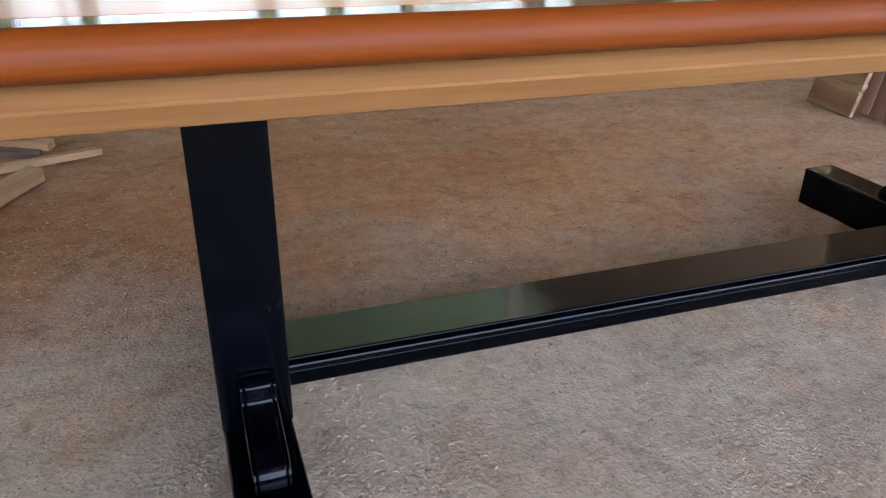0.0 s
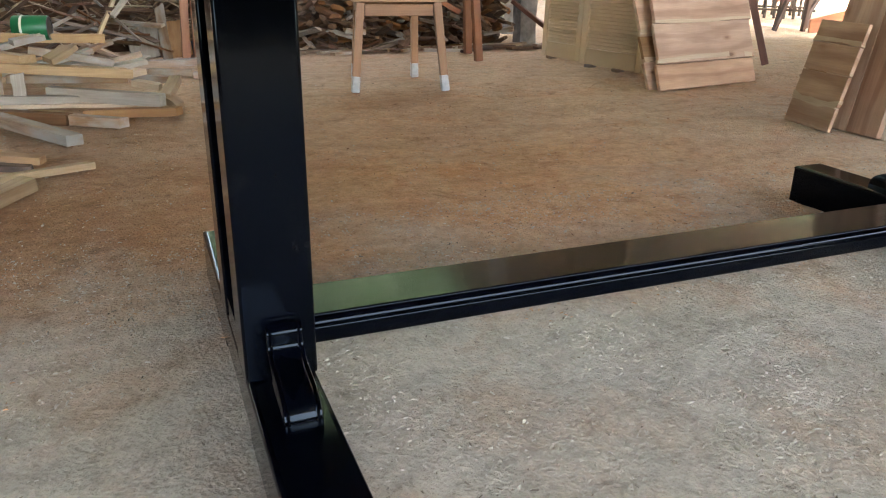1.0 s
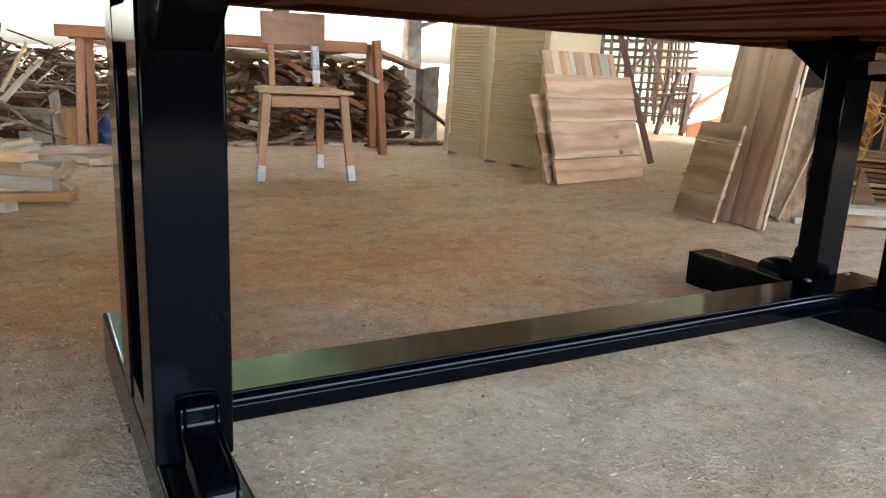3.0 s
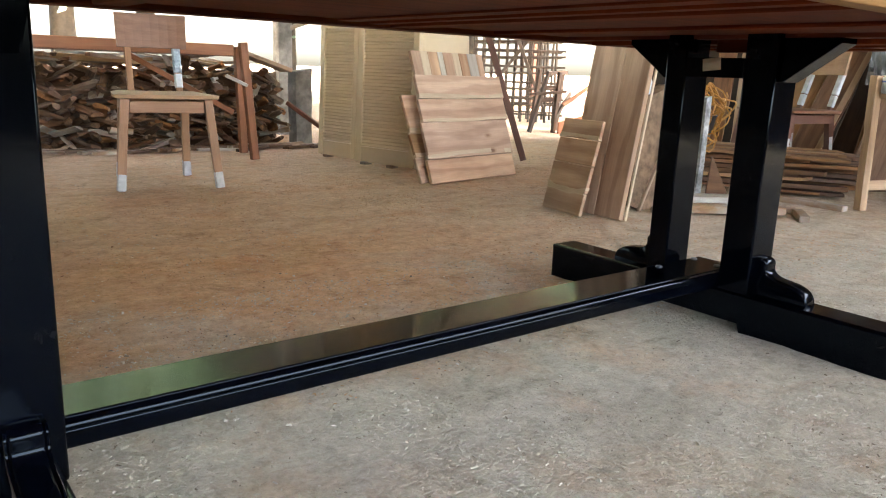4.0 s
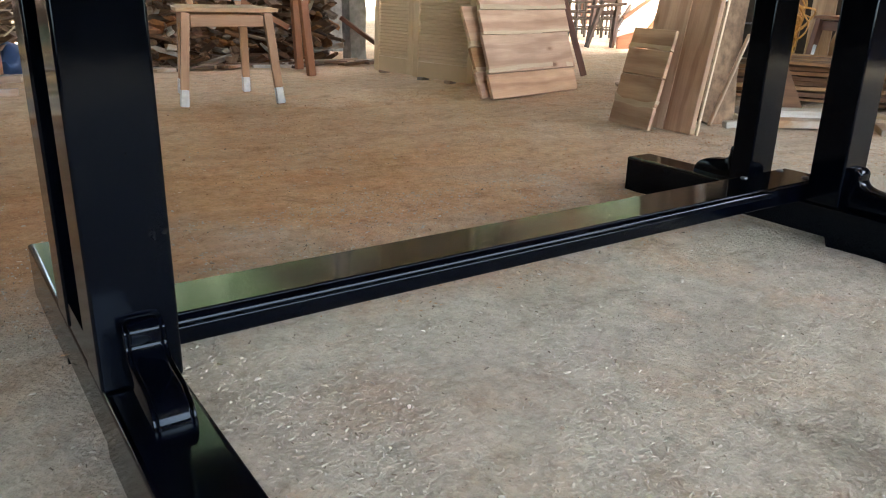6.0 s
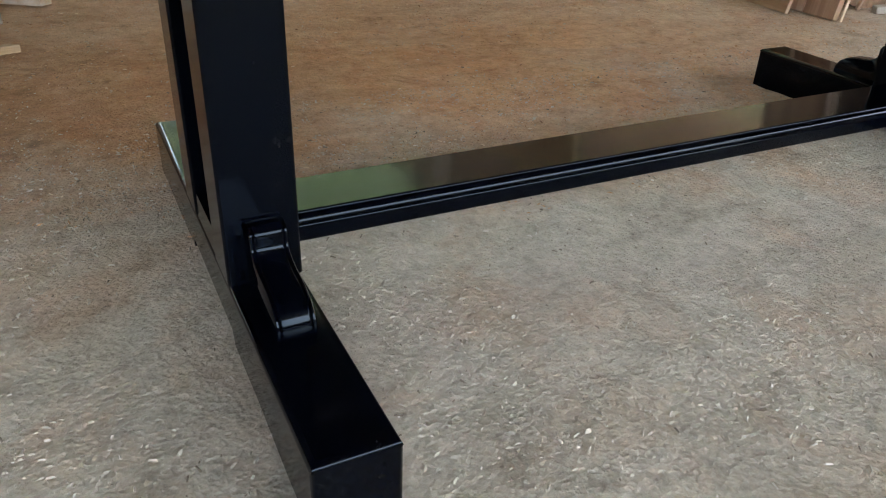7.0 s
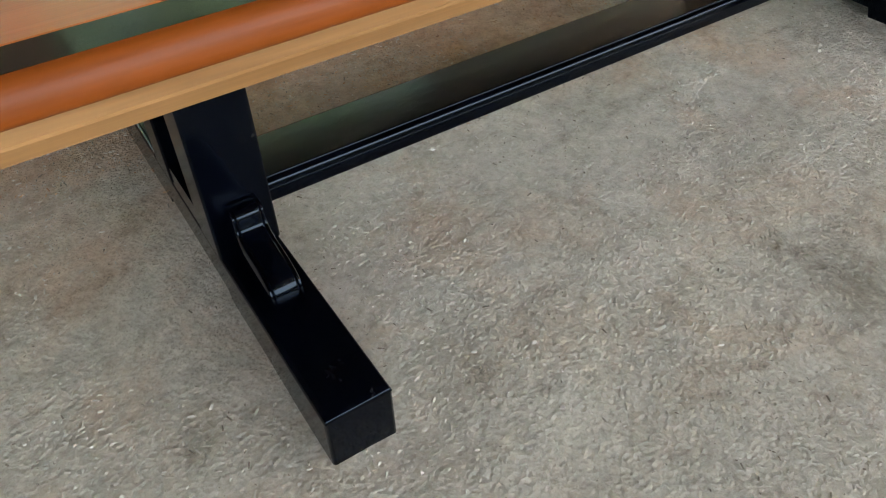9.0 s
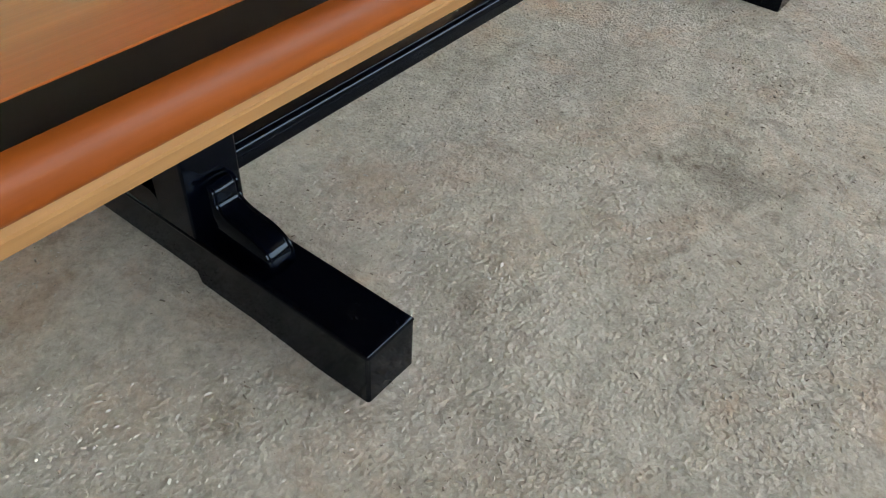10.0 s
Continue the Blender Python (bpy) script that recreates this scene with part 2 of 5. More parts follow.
def chip_mat(name, stops):
    m, n, l, b = nodes_of(name)
    geo = n.new("ShaderNodeNewGeometry")
    r = ramp(n, stops)
    l.new(geo.outputs["Random Per Island"], r.inputs[0])
    l.new(mix(n, l, 0.35, r.outputs[0], noise_tex(n, l, None, 40, 3), "OVERLAY"), b.inputs["Base Color"])
    b.inputs["Roughness"].default_value = 0.85
    return m


def leaf_mat(name, a, c):
    m, n, l, b = nodes_of(name)
    geo = n.new("ShaderNodeNewGeometry")
    r = ramp(n, [(0.0, a), (1.0, c)])
    l.new(geo.outputs["Random Per Island"], r.inputs[0])
    l.new(r.outputs[0], b.inputs["Base Color"])
    b.inputs["Roughness"].default_value = 0.5
    b.inputs["Transmission Weight"].default_value = 0.0
    return m


BLACK = black_paint()
EARTH = earth()
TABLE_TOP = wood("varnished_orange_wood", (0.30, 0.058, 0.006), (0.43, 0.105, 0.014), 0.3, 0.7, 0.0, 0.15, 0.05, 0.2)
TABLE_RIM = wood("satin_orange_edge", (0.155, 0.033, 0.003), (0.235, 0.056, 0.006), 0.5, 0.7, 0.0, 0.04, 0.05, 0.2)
TABLE_LIP = wood("planed_pale_edge", (0.25, 0.120, 0.040), (0.36, 0.195, 0.076), 0.55, 0.8, 0.0, 0.0, 0.08, 0.25)
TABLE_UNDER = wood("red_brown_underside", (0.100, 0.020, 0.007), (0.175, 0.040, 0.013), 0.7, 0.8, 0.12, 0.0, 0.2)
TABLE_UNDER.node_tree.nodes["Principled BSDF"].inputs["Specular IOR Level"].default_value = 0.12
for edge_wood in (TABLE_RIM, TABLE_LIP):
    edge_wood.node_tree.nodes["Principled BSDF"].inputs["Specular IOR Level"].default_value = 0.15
CHAIR_WOOD = wood("bare_chair_wood", (0.291, 0.145, 0.068), (0.407, 0.224, 0.112), 0.6, 0.9, 0.06, 0.0, 0.15, 0.2)
BACK_WOOD = wood("brown_backrest_wood", (0.194, 0.088, 0.048), (0.281, 0.145, 0.084), 0.55, 0.9, 0.06, 0.0, 0.15, 0.2)
CHAIR_SEAT = wood("bare_seat_wood", (0.369, 0.220, 0.112), (0.485, 0.304, 0.168), 0.6, 0.7, 0.05, 0.0, 0.15, 0.2)
ORANGE_WOOD = wood("orange_brown_timber", (0.262, 0.097, 0.040), (0.369, 0.154, 0.068), 0.6, 0.9, 0.12, 0.0, 0.2, 0.25)
RED_WOOD = wood("dark_red_timber", (0.10, 0.037, 0.021), (0.18, 0.071, 0.039), 0.55, 0.9, 0.1, 0.0, 0.2)
PALE_WOOD = wood("pale_new_timber", (0.38, 0.252, 0.150), (0.53, 0.377, 0.240), 0.65, 0.9, 0.14, 0.0, 0.2, 0.25, None, 0.18)
PANEL_WOOD = wood("glued_panel_wood", (0.46, 0.288, 0.182), (0.62, 0.424, 0.285), 0.65, 0.45, 0.16, 0.0, 0.2, 0.25, None, 0.26)
TALL_WOOD = wood("figured_tall_board", (0.55, 0.360, 0.225), (0.71, 0.505, 0.340), 0.65, 0.5, 0.10, 0.0, 0.2, 0.25, None, 0.30)
TALL_BROWN = wood("brown_figured_board", (0.47, 0.285, 0.168), (0.61, 0.405, 0.255), 0.65, 0.5, 0.10, 0.0, 0.2, 0.3, None, 0.32)
SCRAP = wood("weathered_scrap", (0.262, 0.163, 0.092), (0.446, 0.304, 0.188), 0.8, 1.0, 0.35, 0.0, 0.4, 0.35, (0.36, 0.32, 0.27))
SCRAP_GREY = wood("grey_planed_scrap", (0.36, 0.315, 0.25), (0.52, 0.465, 0.38), 0.7, 1.0, 0.18, 0.0, 0.25, 0.25)
SCRAP_YELLOW = wood("yellow_scrap", (0.35, 0.22, 0.10), (0.50, 0.345, 0.18), 0.7, 1.0, 0.15, 0.0, 0.25, 0.25)
RUST_WOOD = wood("rusty_brown_offcut", (0.145, 0.066, 0.028), (0.291, 0.145, 0.064), 0.85, 1.0, 0.35, 0.0, 0.5, 0.4)
BARK = wood("bark_offcut", (0.085, 0.047, 0.026), (0.25, 0.155, 0.09), 0.9, 1.2, 0.45, 0.0, 0.6, 0.45)
STACK_WOOD = wood("dark_stacked_boards", (0.13, 0.062, 0.030), (0.27, 0.145, 0.072), 0.8, 0.8, 0.35, 0.0, 0.4, 0.4)
DARK_BOARD = wood("dark_brown_board", (0.045, 0.024, 0.014), (0.10, 0.055, 0.032), 0.7, 0.7, 0.2, 0.0, 0.3, 0.3)
GREY_PLASTIC = plain("grey_plastic_sheet", (0.22, 0.22, 0.21), 0.35, 0, 0.4, 9, 0.9)
WARM_BOARD = wood("warm_rough_board", (0.291, 0.154, 0.068), (0.456, 0.273, 0.136), 0.75, 0.6, 0.25, 0.0, 0.3, 0.35)
SAP = wood("pale_sapwood", (0.50, 0.365, 0.225), (0.64, 0.495, 0.325), 0.65, 0.9, 0.1, 0.0, 0.2, 0.2)
CREAM = plain("cream_primer", (0.66, 0.51, 0.315), 0.5, 0, 0.08, 8)
PALE_CREAM = plain("pale_cream_paint", (0.66, 0.60, 0.46), 0.5, 0, 0.06, 8)
PAPER = plain("white_wrapping_paper", (0.70, 0.72, 0.73), 0.6, 0, 0.25, 45, 0.8)
PRINT = plain("printed_wrapping_paper", (0.56, 0.66, 0.71), 0.6, 0, 0.55, 70, 0.4)
CONCRETE = plain("weathered_concrete", (0.62, 0.59, 0.53), 0.9, 0, 0.55, 14, 0.8)
BROWN_STONE = plain("soil_stained_slab", (0.36, 0.225, 0.13), 0.9, 0, 0.6, 22, 0.9)
WHITE_FLAKE = plain("flaking_white_paint", (0.60, 0.60, 0.57), 0.8, 0, 0.62, 45, 0.9)
BLUE_SHEET = plain("blue_plastic", (0.02, 0.055, 0.14), 0.45, 0, 0.3, 9, 0.5)
GREEN_TIN = plain("green_tin_paint", (0.012, 0.15, 0.05), 0.35, 0, 0.2, 12, 0.1)
PALE_TIN = plain("pale_tin_paint", (0.62, 0.68, 0.60), 0.4, 0, 0.1, 12, 0.1)
YELLOW_CABLE = plain("yellow_cable", (0.46, 0.21, 0.035), 0.45, 0, 0.15, 30, 0.1)
DARK_PLASTIC = plain("dark_plastic", (0.03, 0.028, 0.026), 0.5, 0, 0.3, 20, 0.2)
BOTTLE = plain("milky_plastic", (0.68, 0.74, 0.78), 0.3, 0, 0.05, 20, 0.05)
BLUE_LINE = plain("blue_stripe", (0.05, 0.10, 0.35), 0.4, 0, 0.1, 20, 0.05)
STEEL = plain("bolt_steel", (0.14, 0.14, 0.14), 0.35, 0.9, 0.2, 50, 0.1)
TRUNK = plain("tree_bark", (0.11, 0.085, 0.06), 0.9, 0, 0.5, 12, 0.8)
LEAF = leaf_mat("tree_leaves", (0.13, 0.21, 0.11), (0.31, 0.42, 0.25))
ROOFING = plain("roof_sheet_grey", (0.16, 0.15, 0.14), 0.7, 0, 0.3, 3, 0.3)
LATTICE = plain("pale_weathered_lattice", (0.13, 0.100, 0.075), 0.8, 0, 0.3, 14, 0.3)
DARK_WALL = wood("dark_wall_boards", (0.025, 0.018, 0.013), (0.05, 0.035, 0.025), 0.9, 0.4, 0.0, 0.0, 0.3)
CHIP = chip_mat("wood_chips", [(0.0, (0.15, 0.115, 0.08)), (0.10, (0.24, 0.195, 0.145)), (0.17, (0.40, 0.35, 0.275)), (0.94, (0.46, 0.41, 0.325)), (0.965, (0.56, 0.50, 0.41)), (1.0, (0.64, 0.58, 0.49))])
TWIG = chip_mat("twigs", [(0.0, (0.10, 0.062, 0.036)), (0.35, (0.20, 0.125, 0.075)), (0.75, (0.33, 0.225, 0.14)), (1.0, (0.50, 0.40, 0.29))])
WARM_CHIP = chip_mat("red_brown_shavings", [(0.0, (0.17, 0.078, 0.036)), (0.12, (0.36, 0.19, 0.088)), (0.93, (0.55, 0.32, 0.165)), (0.96, (0.62, 0.45, 0.28)), (1.0, (0.70, 0.57, 0.40))])


# ---------------- building helpers ----------------
def wm(ob):
    m = ob.matrix_basis.copy()
    p = ob.parent
    while p:
        m = p.matrix_basis @ m
        p = p.parent
    return m


def place(ob, m, parent=None):
    if parent:
        ob.parent = parent
        ob.matrix_basis = wm(parent).inverted() @ m
    else:
        ob.matrix_basis = m
    return ob


def thing(name, m, label, category, group="", kind=""):
    e = new(name)
    e.empty_display_size = 0.1
    e.matrix_basis = m
    return tagged(e, label, category, group, kind)


def part(name, mesh, m, parent=None, label=""):
    ob = place(new(name, mesh), m, parent)
    if label:
        tagged(ob, label)
    return ob


def finish(bm, name, mat, smooth=False):
    me = bpy.data.meshes.new(name)
    bmesh.ops.recalc_face_normals(bm, faces=bm.faces[:])
    bm.to_mesh(me)
    bm.free()
    me.materials.append(mat)
    if smooth:
        me.shade_smooth()
        me.set_sharp_from_angle(angle=radians(50))
        big = 0.08 * max(p.area for p in me.polygons)
        if smooth == "rims":
            for p in me.polygons:
                p.use_smooth = p.area < big
    return me


BOXES = {}


def box(l, w, t, mat, c=0.003):
    """A box with chamfered edges about its middle; meshes are shared."""
    key = (round(l, 4), round(w, 4), round(t, 4), mat.name, c)
    if key in BOXES:
        return BOXES[key]
    bm = bmesh.new()
    h = (l / 2, w / 2, t / 2)
    c = min(c, min(h) * 0.45)
    idx = {}
    for sx in (-1, 1):
        for sy in (-1, 1):
            for sz in (-1, 1):
                s = (sx, sy, sz)
                for a in range(3):
                    idx[s, a] = bm.verts.new([s[k] * (h[k] if k == a else h[k] - c) for k in range(3)])
    sg = (-1, 1)
    for a in range(3):
        b, d = (a + 1) % 3, (a + 2) % 3
        for s in sg:
            ring = []
            for p, q in ((-1, -1), (1, -1), (1, 1), (-1, 1)):
                k = [0, 0, 0]
                k[a], k[b], k[d] = s, p, q
                ring.append(idx[tuple(k), a])
            bm.faces.new(ring)
        for p in sg:
            for q in sg:
                k0, k1 = [0, 0, 0], [0, 0, 0]
                k0[a], k0[b], k0[d] = -1, p, q
                k1[a], k1[b], k1[d] = 1, p, q
                bm.faces.new([idx[tuple(k0), b], idx[tuple(k1), b], idx[tuple(k1), d], idx[tuple(k0), d]])
    for sx in sg:
        for sy in sg:
            for sz in sg:
                bm.faces.new([idx[(sx, sy, sz), a] for a in range(3)])
    BOXES[key] = finish(bm, "box", mat)
    return BOXES[key]


def prism(outline, depth, mat, c=0.003, name="prism", smooth=False):
    """An outline in local x, z, extruded along y about its middle, with chamfered rims."""
    bm = bmesh.new()
    rings = []
    cx = sum(p[0] for p in outline) / len(outline)
    cz = sum(p[1] for p in outline) / len(outline)
    span_ = max(max(abs(p[0] - cx), abs(p[1] - cz)) for p in outline)
    k = 1 - c / max(span_, 1e-6)
    for y, f in ((-depth / 2, k), (-depth / 2 + c, 1), (depth / 2 - c, 1), (depth / 2, k)):
        rings.append([bm.verts.new((cx + (x - cx) * f, y, cz + (z - cz) * f)) for x, z in outline])
    n_ = len(outline)
    for r0, r1 in zip(rings, rings[1:]):
        for i in range(n_):
            bm.faces.new([r0[i], r0[(i + 1) % n_], r1[(i + 1) % n_], r1[i]])
    bm.faces.new(rings[0][::-1])
    bm.faces.new(rings[-1])
    return finish(bm, name, mat, smooth)


def prism_x(outline, length, mat, name="bar", smooth=False):
    """An outline in local y, z, run along x about its middle."""
    bm = bmesh.new()
    a, b = [[bm.verts.new((x, y, z)) for y, z in outline] for x in (-length / 2, length / 2)]
    for i in range(len(outline)):
        j = (i + 1) % len(outline)
        bm.faces.new([a[i], a[j], b[j], b[i]])
    bm.faces.new(a[::-1])
    bm.faces.new(b)
    return finish(bm, name, mat, smooth)


def lathe(profile, mat, seg=16, name="lathe"):
    """Turned about z; profile of (radius, height)."""
    bm = bmesh.new()
    rings = []
    for r, z in profile:
        if r < 1e-6:
            rings.append([bm.verts.new((0, 0, z))])
        else:
            rings.append([bm.verts.new((r * math.cos(2 * math.pi * i / seg), r * math.sin(2 * math.pi * i / seg), z)) for i in range(seg)])
    for a, b in zip(rings, rings[1:]):
        for i in range(seg):
            j = (i + 1) % seg
            f = [a[i % len(a)], a[j % len(a)], b[j % len(b)], b[i % len(b)]]
            f = list(dict.fromkeys(f))
            if len(f) > 2:
                bm.faces.new(f)
    return finish(bm, name, mat, True)


def tube(points, radius, mat, seg=6, name="tube"):
    bm = bmesh.new()
    rings = []
    for i, p in enumerate(points):
        a, b = Vector(points[max(i - 1, 0)]), Vector(points[min(i + 1, len(points) - 1)])
        q = (b - a).to_track_quat("Z", "Y")
        r = radius[i] if isinstance(radius, (list, tuple)) else radius
        rings.append([bm.verts.new(Vector(p) + q @ Vector((r * math.cos(2 * math.pi * k / seg), r * math.sin(2 * math.pi * k / seg), 0))) for k in range(seg)])
    for a, b in zip(rings, rings[1:]):
        for k in range(seg):
            bm.faces.new([a[k], a[(k + 1) % seg], b[(k + 1) % seg], b[k]])
    bm.faces.new(rings[0][::-1])
    bm.faces.new(rings[-1])
    return finish(bm, name, mat, True)


def along(p0, p1, up=(0, 0, 1), s=0.5):
    """Pose with x from p0 to p1 and z as near to up as can be, at the middle."""
    p0, p1 = Vector(p0), Vector(p1)
    x = (p1 - p0).normalized()
    u = Vector(up)
    if abs(x.dot(u.normalized())) > 0.98:
        u = Vector((0, 1, 0.01))
    y = u.cross(x).normalized()
    z = x.cross(y)
    m = Matrix((x, y, z)).transposed().to_4x4()
    m.translation = p0.lerp(p1, s)
    return m


def beam(name, p0, p1, w, t, mat, parent=None, label="", up=(0, 0, 1), c=0.003):
    """A straight timber from p0 to p1; w across, t along up."""
    return part(name, box((Vector(p1) - Vector(p0)).length, w, t, mat, c), along(p0, p1, up), parent, label)


def rough_board(l, w, t, mat, seed, wob=0.15):
    """A sawn offcut with uneven edges and ends."""
    r = random.Random(seed)
    n_ = 5
    bm = bmesh.new()
    rings = []
    bow = r.uniform(-1, 1) * wob * w
    for i in range(n_ + 1):
        x = l * (i / n_ - 0.5)
        w0 = w / 2 * (1 + r.uniform(-wob, wob))
        w1 = w / 2 * (1 + r.uniform(-wob, wob))
        o = bow * math.sin(math.pi * i / n_)
        zt = t / 2 * (1 + r.uniform(-wob, wob) * 0.5)
        sk = r.uniform(-0.3, 0.3) * w if i in (0, n_) else 0
        rings.append([bm.verts.new(v) for v in ((x - sk, o - w0, -t / 2), (x + sk, o + w1, -t / 2), (x + sk, o + w1 * 0.93, zt), (x - sk, o - w0 * 0.95, zt))])
    for a, b in zip(rings, rings[1:]):
        for k in range(4):
            bm.faces.new([a[k], a[(k + 1) % 4], b[(k + 1) % 4], b[k]])
    bm.faces.new(rings[0][::-1])
    bm.faces.new(rings[-1])
    return finish(bm, "offcut", mat)


# ---------------- ground, shed ----------------
def earth_z(x, y):
    return 0.010 * noise.noise((x * 1.3, y * 1.3, 0)) + 0.006 * noise.noise((x * 5, y * 5, 3)) + 0.003 * noise.noise((x * 15, y * 15, 7)) - 0.006


def ground():
    def lines(a, b, fine):
        far = [-900, -200, -60, -20, -8]
        mid = list(np.arange(a, b + 1e-6, fine))
        return [v for v in far if v < a - 0.5] + [a - 0.4] + mid + [b + 0.4, b + 2, b + 8, b + 30, b + 200, b + 900]
    xs, ys = lines(-1.6, 5.6, 0.045), lines(-0.6, 6.4, 0.045)
    verts, faces = [], []
    for y in ys:
        for x in xs:
            z = 0.0
            if -1.7 < x < 5.7 and -0.7 < y < 6.5:
                z = earth_z(x, y)
            verts.append((x, y, z))
    w = len(xs)
    for j in range(len(ys) - 1):
        for i in range(w - 1):
            a = j * w + i
            faces.append((a, a + 1, a + w + 1, a + w))
    me = bpy.data.meshes.new("ground")
    me.from_pydata(verts, [], faces)
    me.materials.append(EARTH)
    me.shade_smooth()
    return tagged(new("ground", me), "trodden earth floor with red-brown sawdust and grit", "ground", kind="structure")


ground()


def strewn(name, label, mat, spots, seed):
    """Flat bent flakes lying on the earth, each an island of its own."""
    g = np.random.default_rng(seed)
    n_ = len(spots)
    w = g.choice([0.0007, 0.0009, 0.0012, 0.0016], n_)
    ln = w * g.choice([1.1, 1.4, 1.8, 2.4, 3.5], n_)
    lump = g.random(n_) < 0.012
    w[lump] = g.uniform(0.0018, 0.0032, int(lump.sum()))
    ln[lump] = w[lump] * 1.5
    a = g.uniform(0, 6.283, n_)
    ca, sa = np.cos(a), np.sin(a)
    z0 = np.array([earth_z(x, y) for x, y in spots]) + 0.0002
    tip = g.uniform(-0.2, 1.8, n_) * w
    out = np.zeros((n_, 6, 3))
    for k, (u, v, z) in enumerate(((-1, -1, 0), (1, -0.7, 1), (1, 1, 1), (-1, 0.7, 0), (-0.6, 0, -1), (0.6, 0, -1))):
        uu, vv = u * ln, v * w
        out[:, k, 0] = spots[:, 0] + uu * ca - vv * sa
        out[:, k, 1] = spots[:, 1] + uu * sa + vv * ca
        out[:, k, 2] = z0 + (tip if z == 1 else 0) + (1.6 * w if z == -1 else 0)
    quads = ((0, 1, 5, 4), (2, 3, 4, 5))
    tris = ((1, 2, 5), (3, 0, 4))
    base = (np.arange(n_) * 6)[:, None]
    faces = []
    for q in quads + tris:
        faces += (base + np.array(q)[None, :]).tolist()
    me = bpy.data.meshes.new(name)
    me.from_pydata(out.reshape(-1, 3).tolist(), [], faces)
    me.materials.append(mat)
    tagged(new(name, me), label, name.replace("_", " "), kind="stuff")


def chips():
    """Shavings, splinters and grit: an even litter, thicker in patches."""
    g = np.random.default_rng(4)
    near = np.column_stack([g.uniform(-1.0, 2.7, 62000), g.uniform(0.05, 1.9, 62000)])
    far = np.column_stack([g.uniform(-1.3, 4.2, 26000), g.uniform(1.8, 5.0, 26000)])
    pts = np.vstack([near, far])
    thick = np.array([noise.noise((x * 3.1, y * 3.1, 9)) + 0.6 * noise.noise((x * 9, y * 9, 4)) for x, y in pts])
    keep = thick > g.uniform(-0.6, 0.9, len(pts))
    strewn("wood_chips", "pale wood chips and grit strewn over earth", CHIP, pts[keep], 5)
    pts = np.column_stack([g.uniform(-1.2, 3.6, 40000), g.uniform(1.15, 3.8, 40000)])
    thick = np.array([noise.noise((x * 2.3, y * 2.3, 31)) + 0.7 * noise.noise((x * 8, y * 8, 14)) for x, y in pts])
    keep = thick > g.uniform(-0.4, 0.7, len(pts))
    strewn("shavings", "red-brown wood shavings trodden into earth", WARM_CHIP, pts[keep], 6)


chips()


def shed():
    # main roof, out of view; its reach keeps sun patches off the floor
    roof = part("roof", box(12.4, 11.3, 0.06, ROOFING, 0.01), pose(0.8, 0.45, 3.75))
    tagged(roof, "grey sheet roof over the open workshop", "roof", kind="structure")
    # three more roof sheets, never in view, added only to shade what lies beyond
    roof = part("roof", box(6.4, 4.0, 0.06, ROOFING, 0.01), pose(6.7, 8.15, 3.70))
    tagged(roof, "unseen grey roof sheet added to shade the far corner", "roof", kind="structure")
    roof = part("roof", box(5.7, 3.0, 0.06, ROOFING, 0.01), pose(-2.55, 7.62, 3.70))
    tagged(roof, "unseen grey roof sheet added over the scrap heap", "roof", kind="structure")
    roof = part("roof", box(2.9, 2.1, 0.06, ROOFING, 0.01), pose(8.5, 5.05, 3.70))
    tagged(roof, "unseen grey roof sheet added to shade ground beside the far corner", "roof", kind="structure")
    for x, y in ((-5.2, -4.2), (6.8, -4.2), (-5.2, 2.5), (6.9, 0.0), (-5.2, 5.9), (-5.2, 9.0), (9.7, 5.9), (9.7, 10.0)):
        p = beam("roof_post", (x, y, -0.05), (x, y, 3.72), 0.14, 0.14, RED_WOOD, up=(0, 1, 0))
        tagged(p, "rough timber post holding up the roof", "post", kind="structure")
    # unseen walls, added to block side light and give the gloss paint dark reflections
    for nm, ln, m in (("wall_south", 12.4, pose(0.8, -4.4, 0.455)), ("wall_west", 13.4, pose(-5.3, 2.4, 1.83, 0, 0, 90)), ("wall_southeast", 4.4, pose(6.95, -2.1, 1.18, 0, 0, 90))):
        tagged(part(nm, box(ln, 0.2, {"wall_west": 3.7, "wall_south": 0.95, "wall_southeast": 2.4}[nm], DARK_WALL, 0.01), m), "unseen dark boarded wall added to hold back light, open under the eaves", "wall", kind="structure")


shed()


# ---------------- the trestle table ----------------
TX, TY = 1.645, 1.107          # trestle spacing, middle line
FRONT, BACK = 0.374, 1.70      # tabletop edges
TOP, UNDER = 0.749, 0.727


def smooth_line(ctrl, steps=3):
    """Catmull-Rom through the control points."""
    out = []
    for i in range(len(ctrl) - 1):
        p0, p1, p2, p3 = ctrl[max(i - 1, 0)], ctrl[i], ctrl[i + 1], ctrl[min(i + 2, len(ctrl) - 1)]
        for k in range(steps):
            u = k / steps
            out.append(tuple(0.5 * (2 * b + (c - a) * u + (2 * a - 5 * b + 4 * c - d) * u * u + (3 * b - a - 3 * c + d) * u ** 3) for a, b, c, d in zip(p0, p1, p2, p3)))
    return out + [ctrl[-1]]


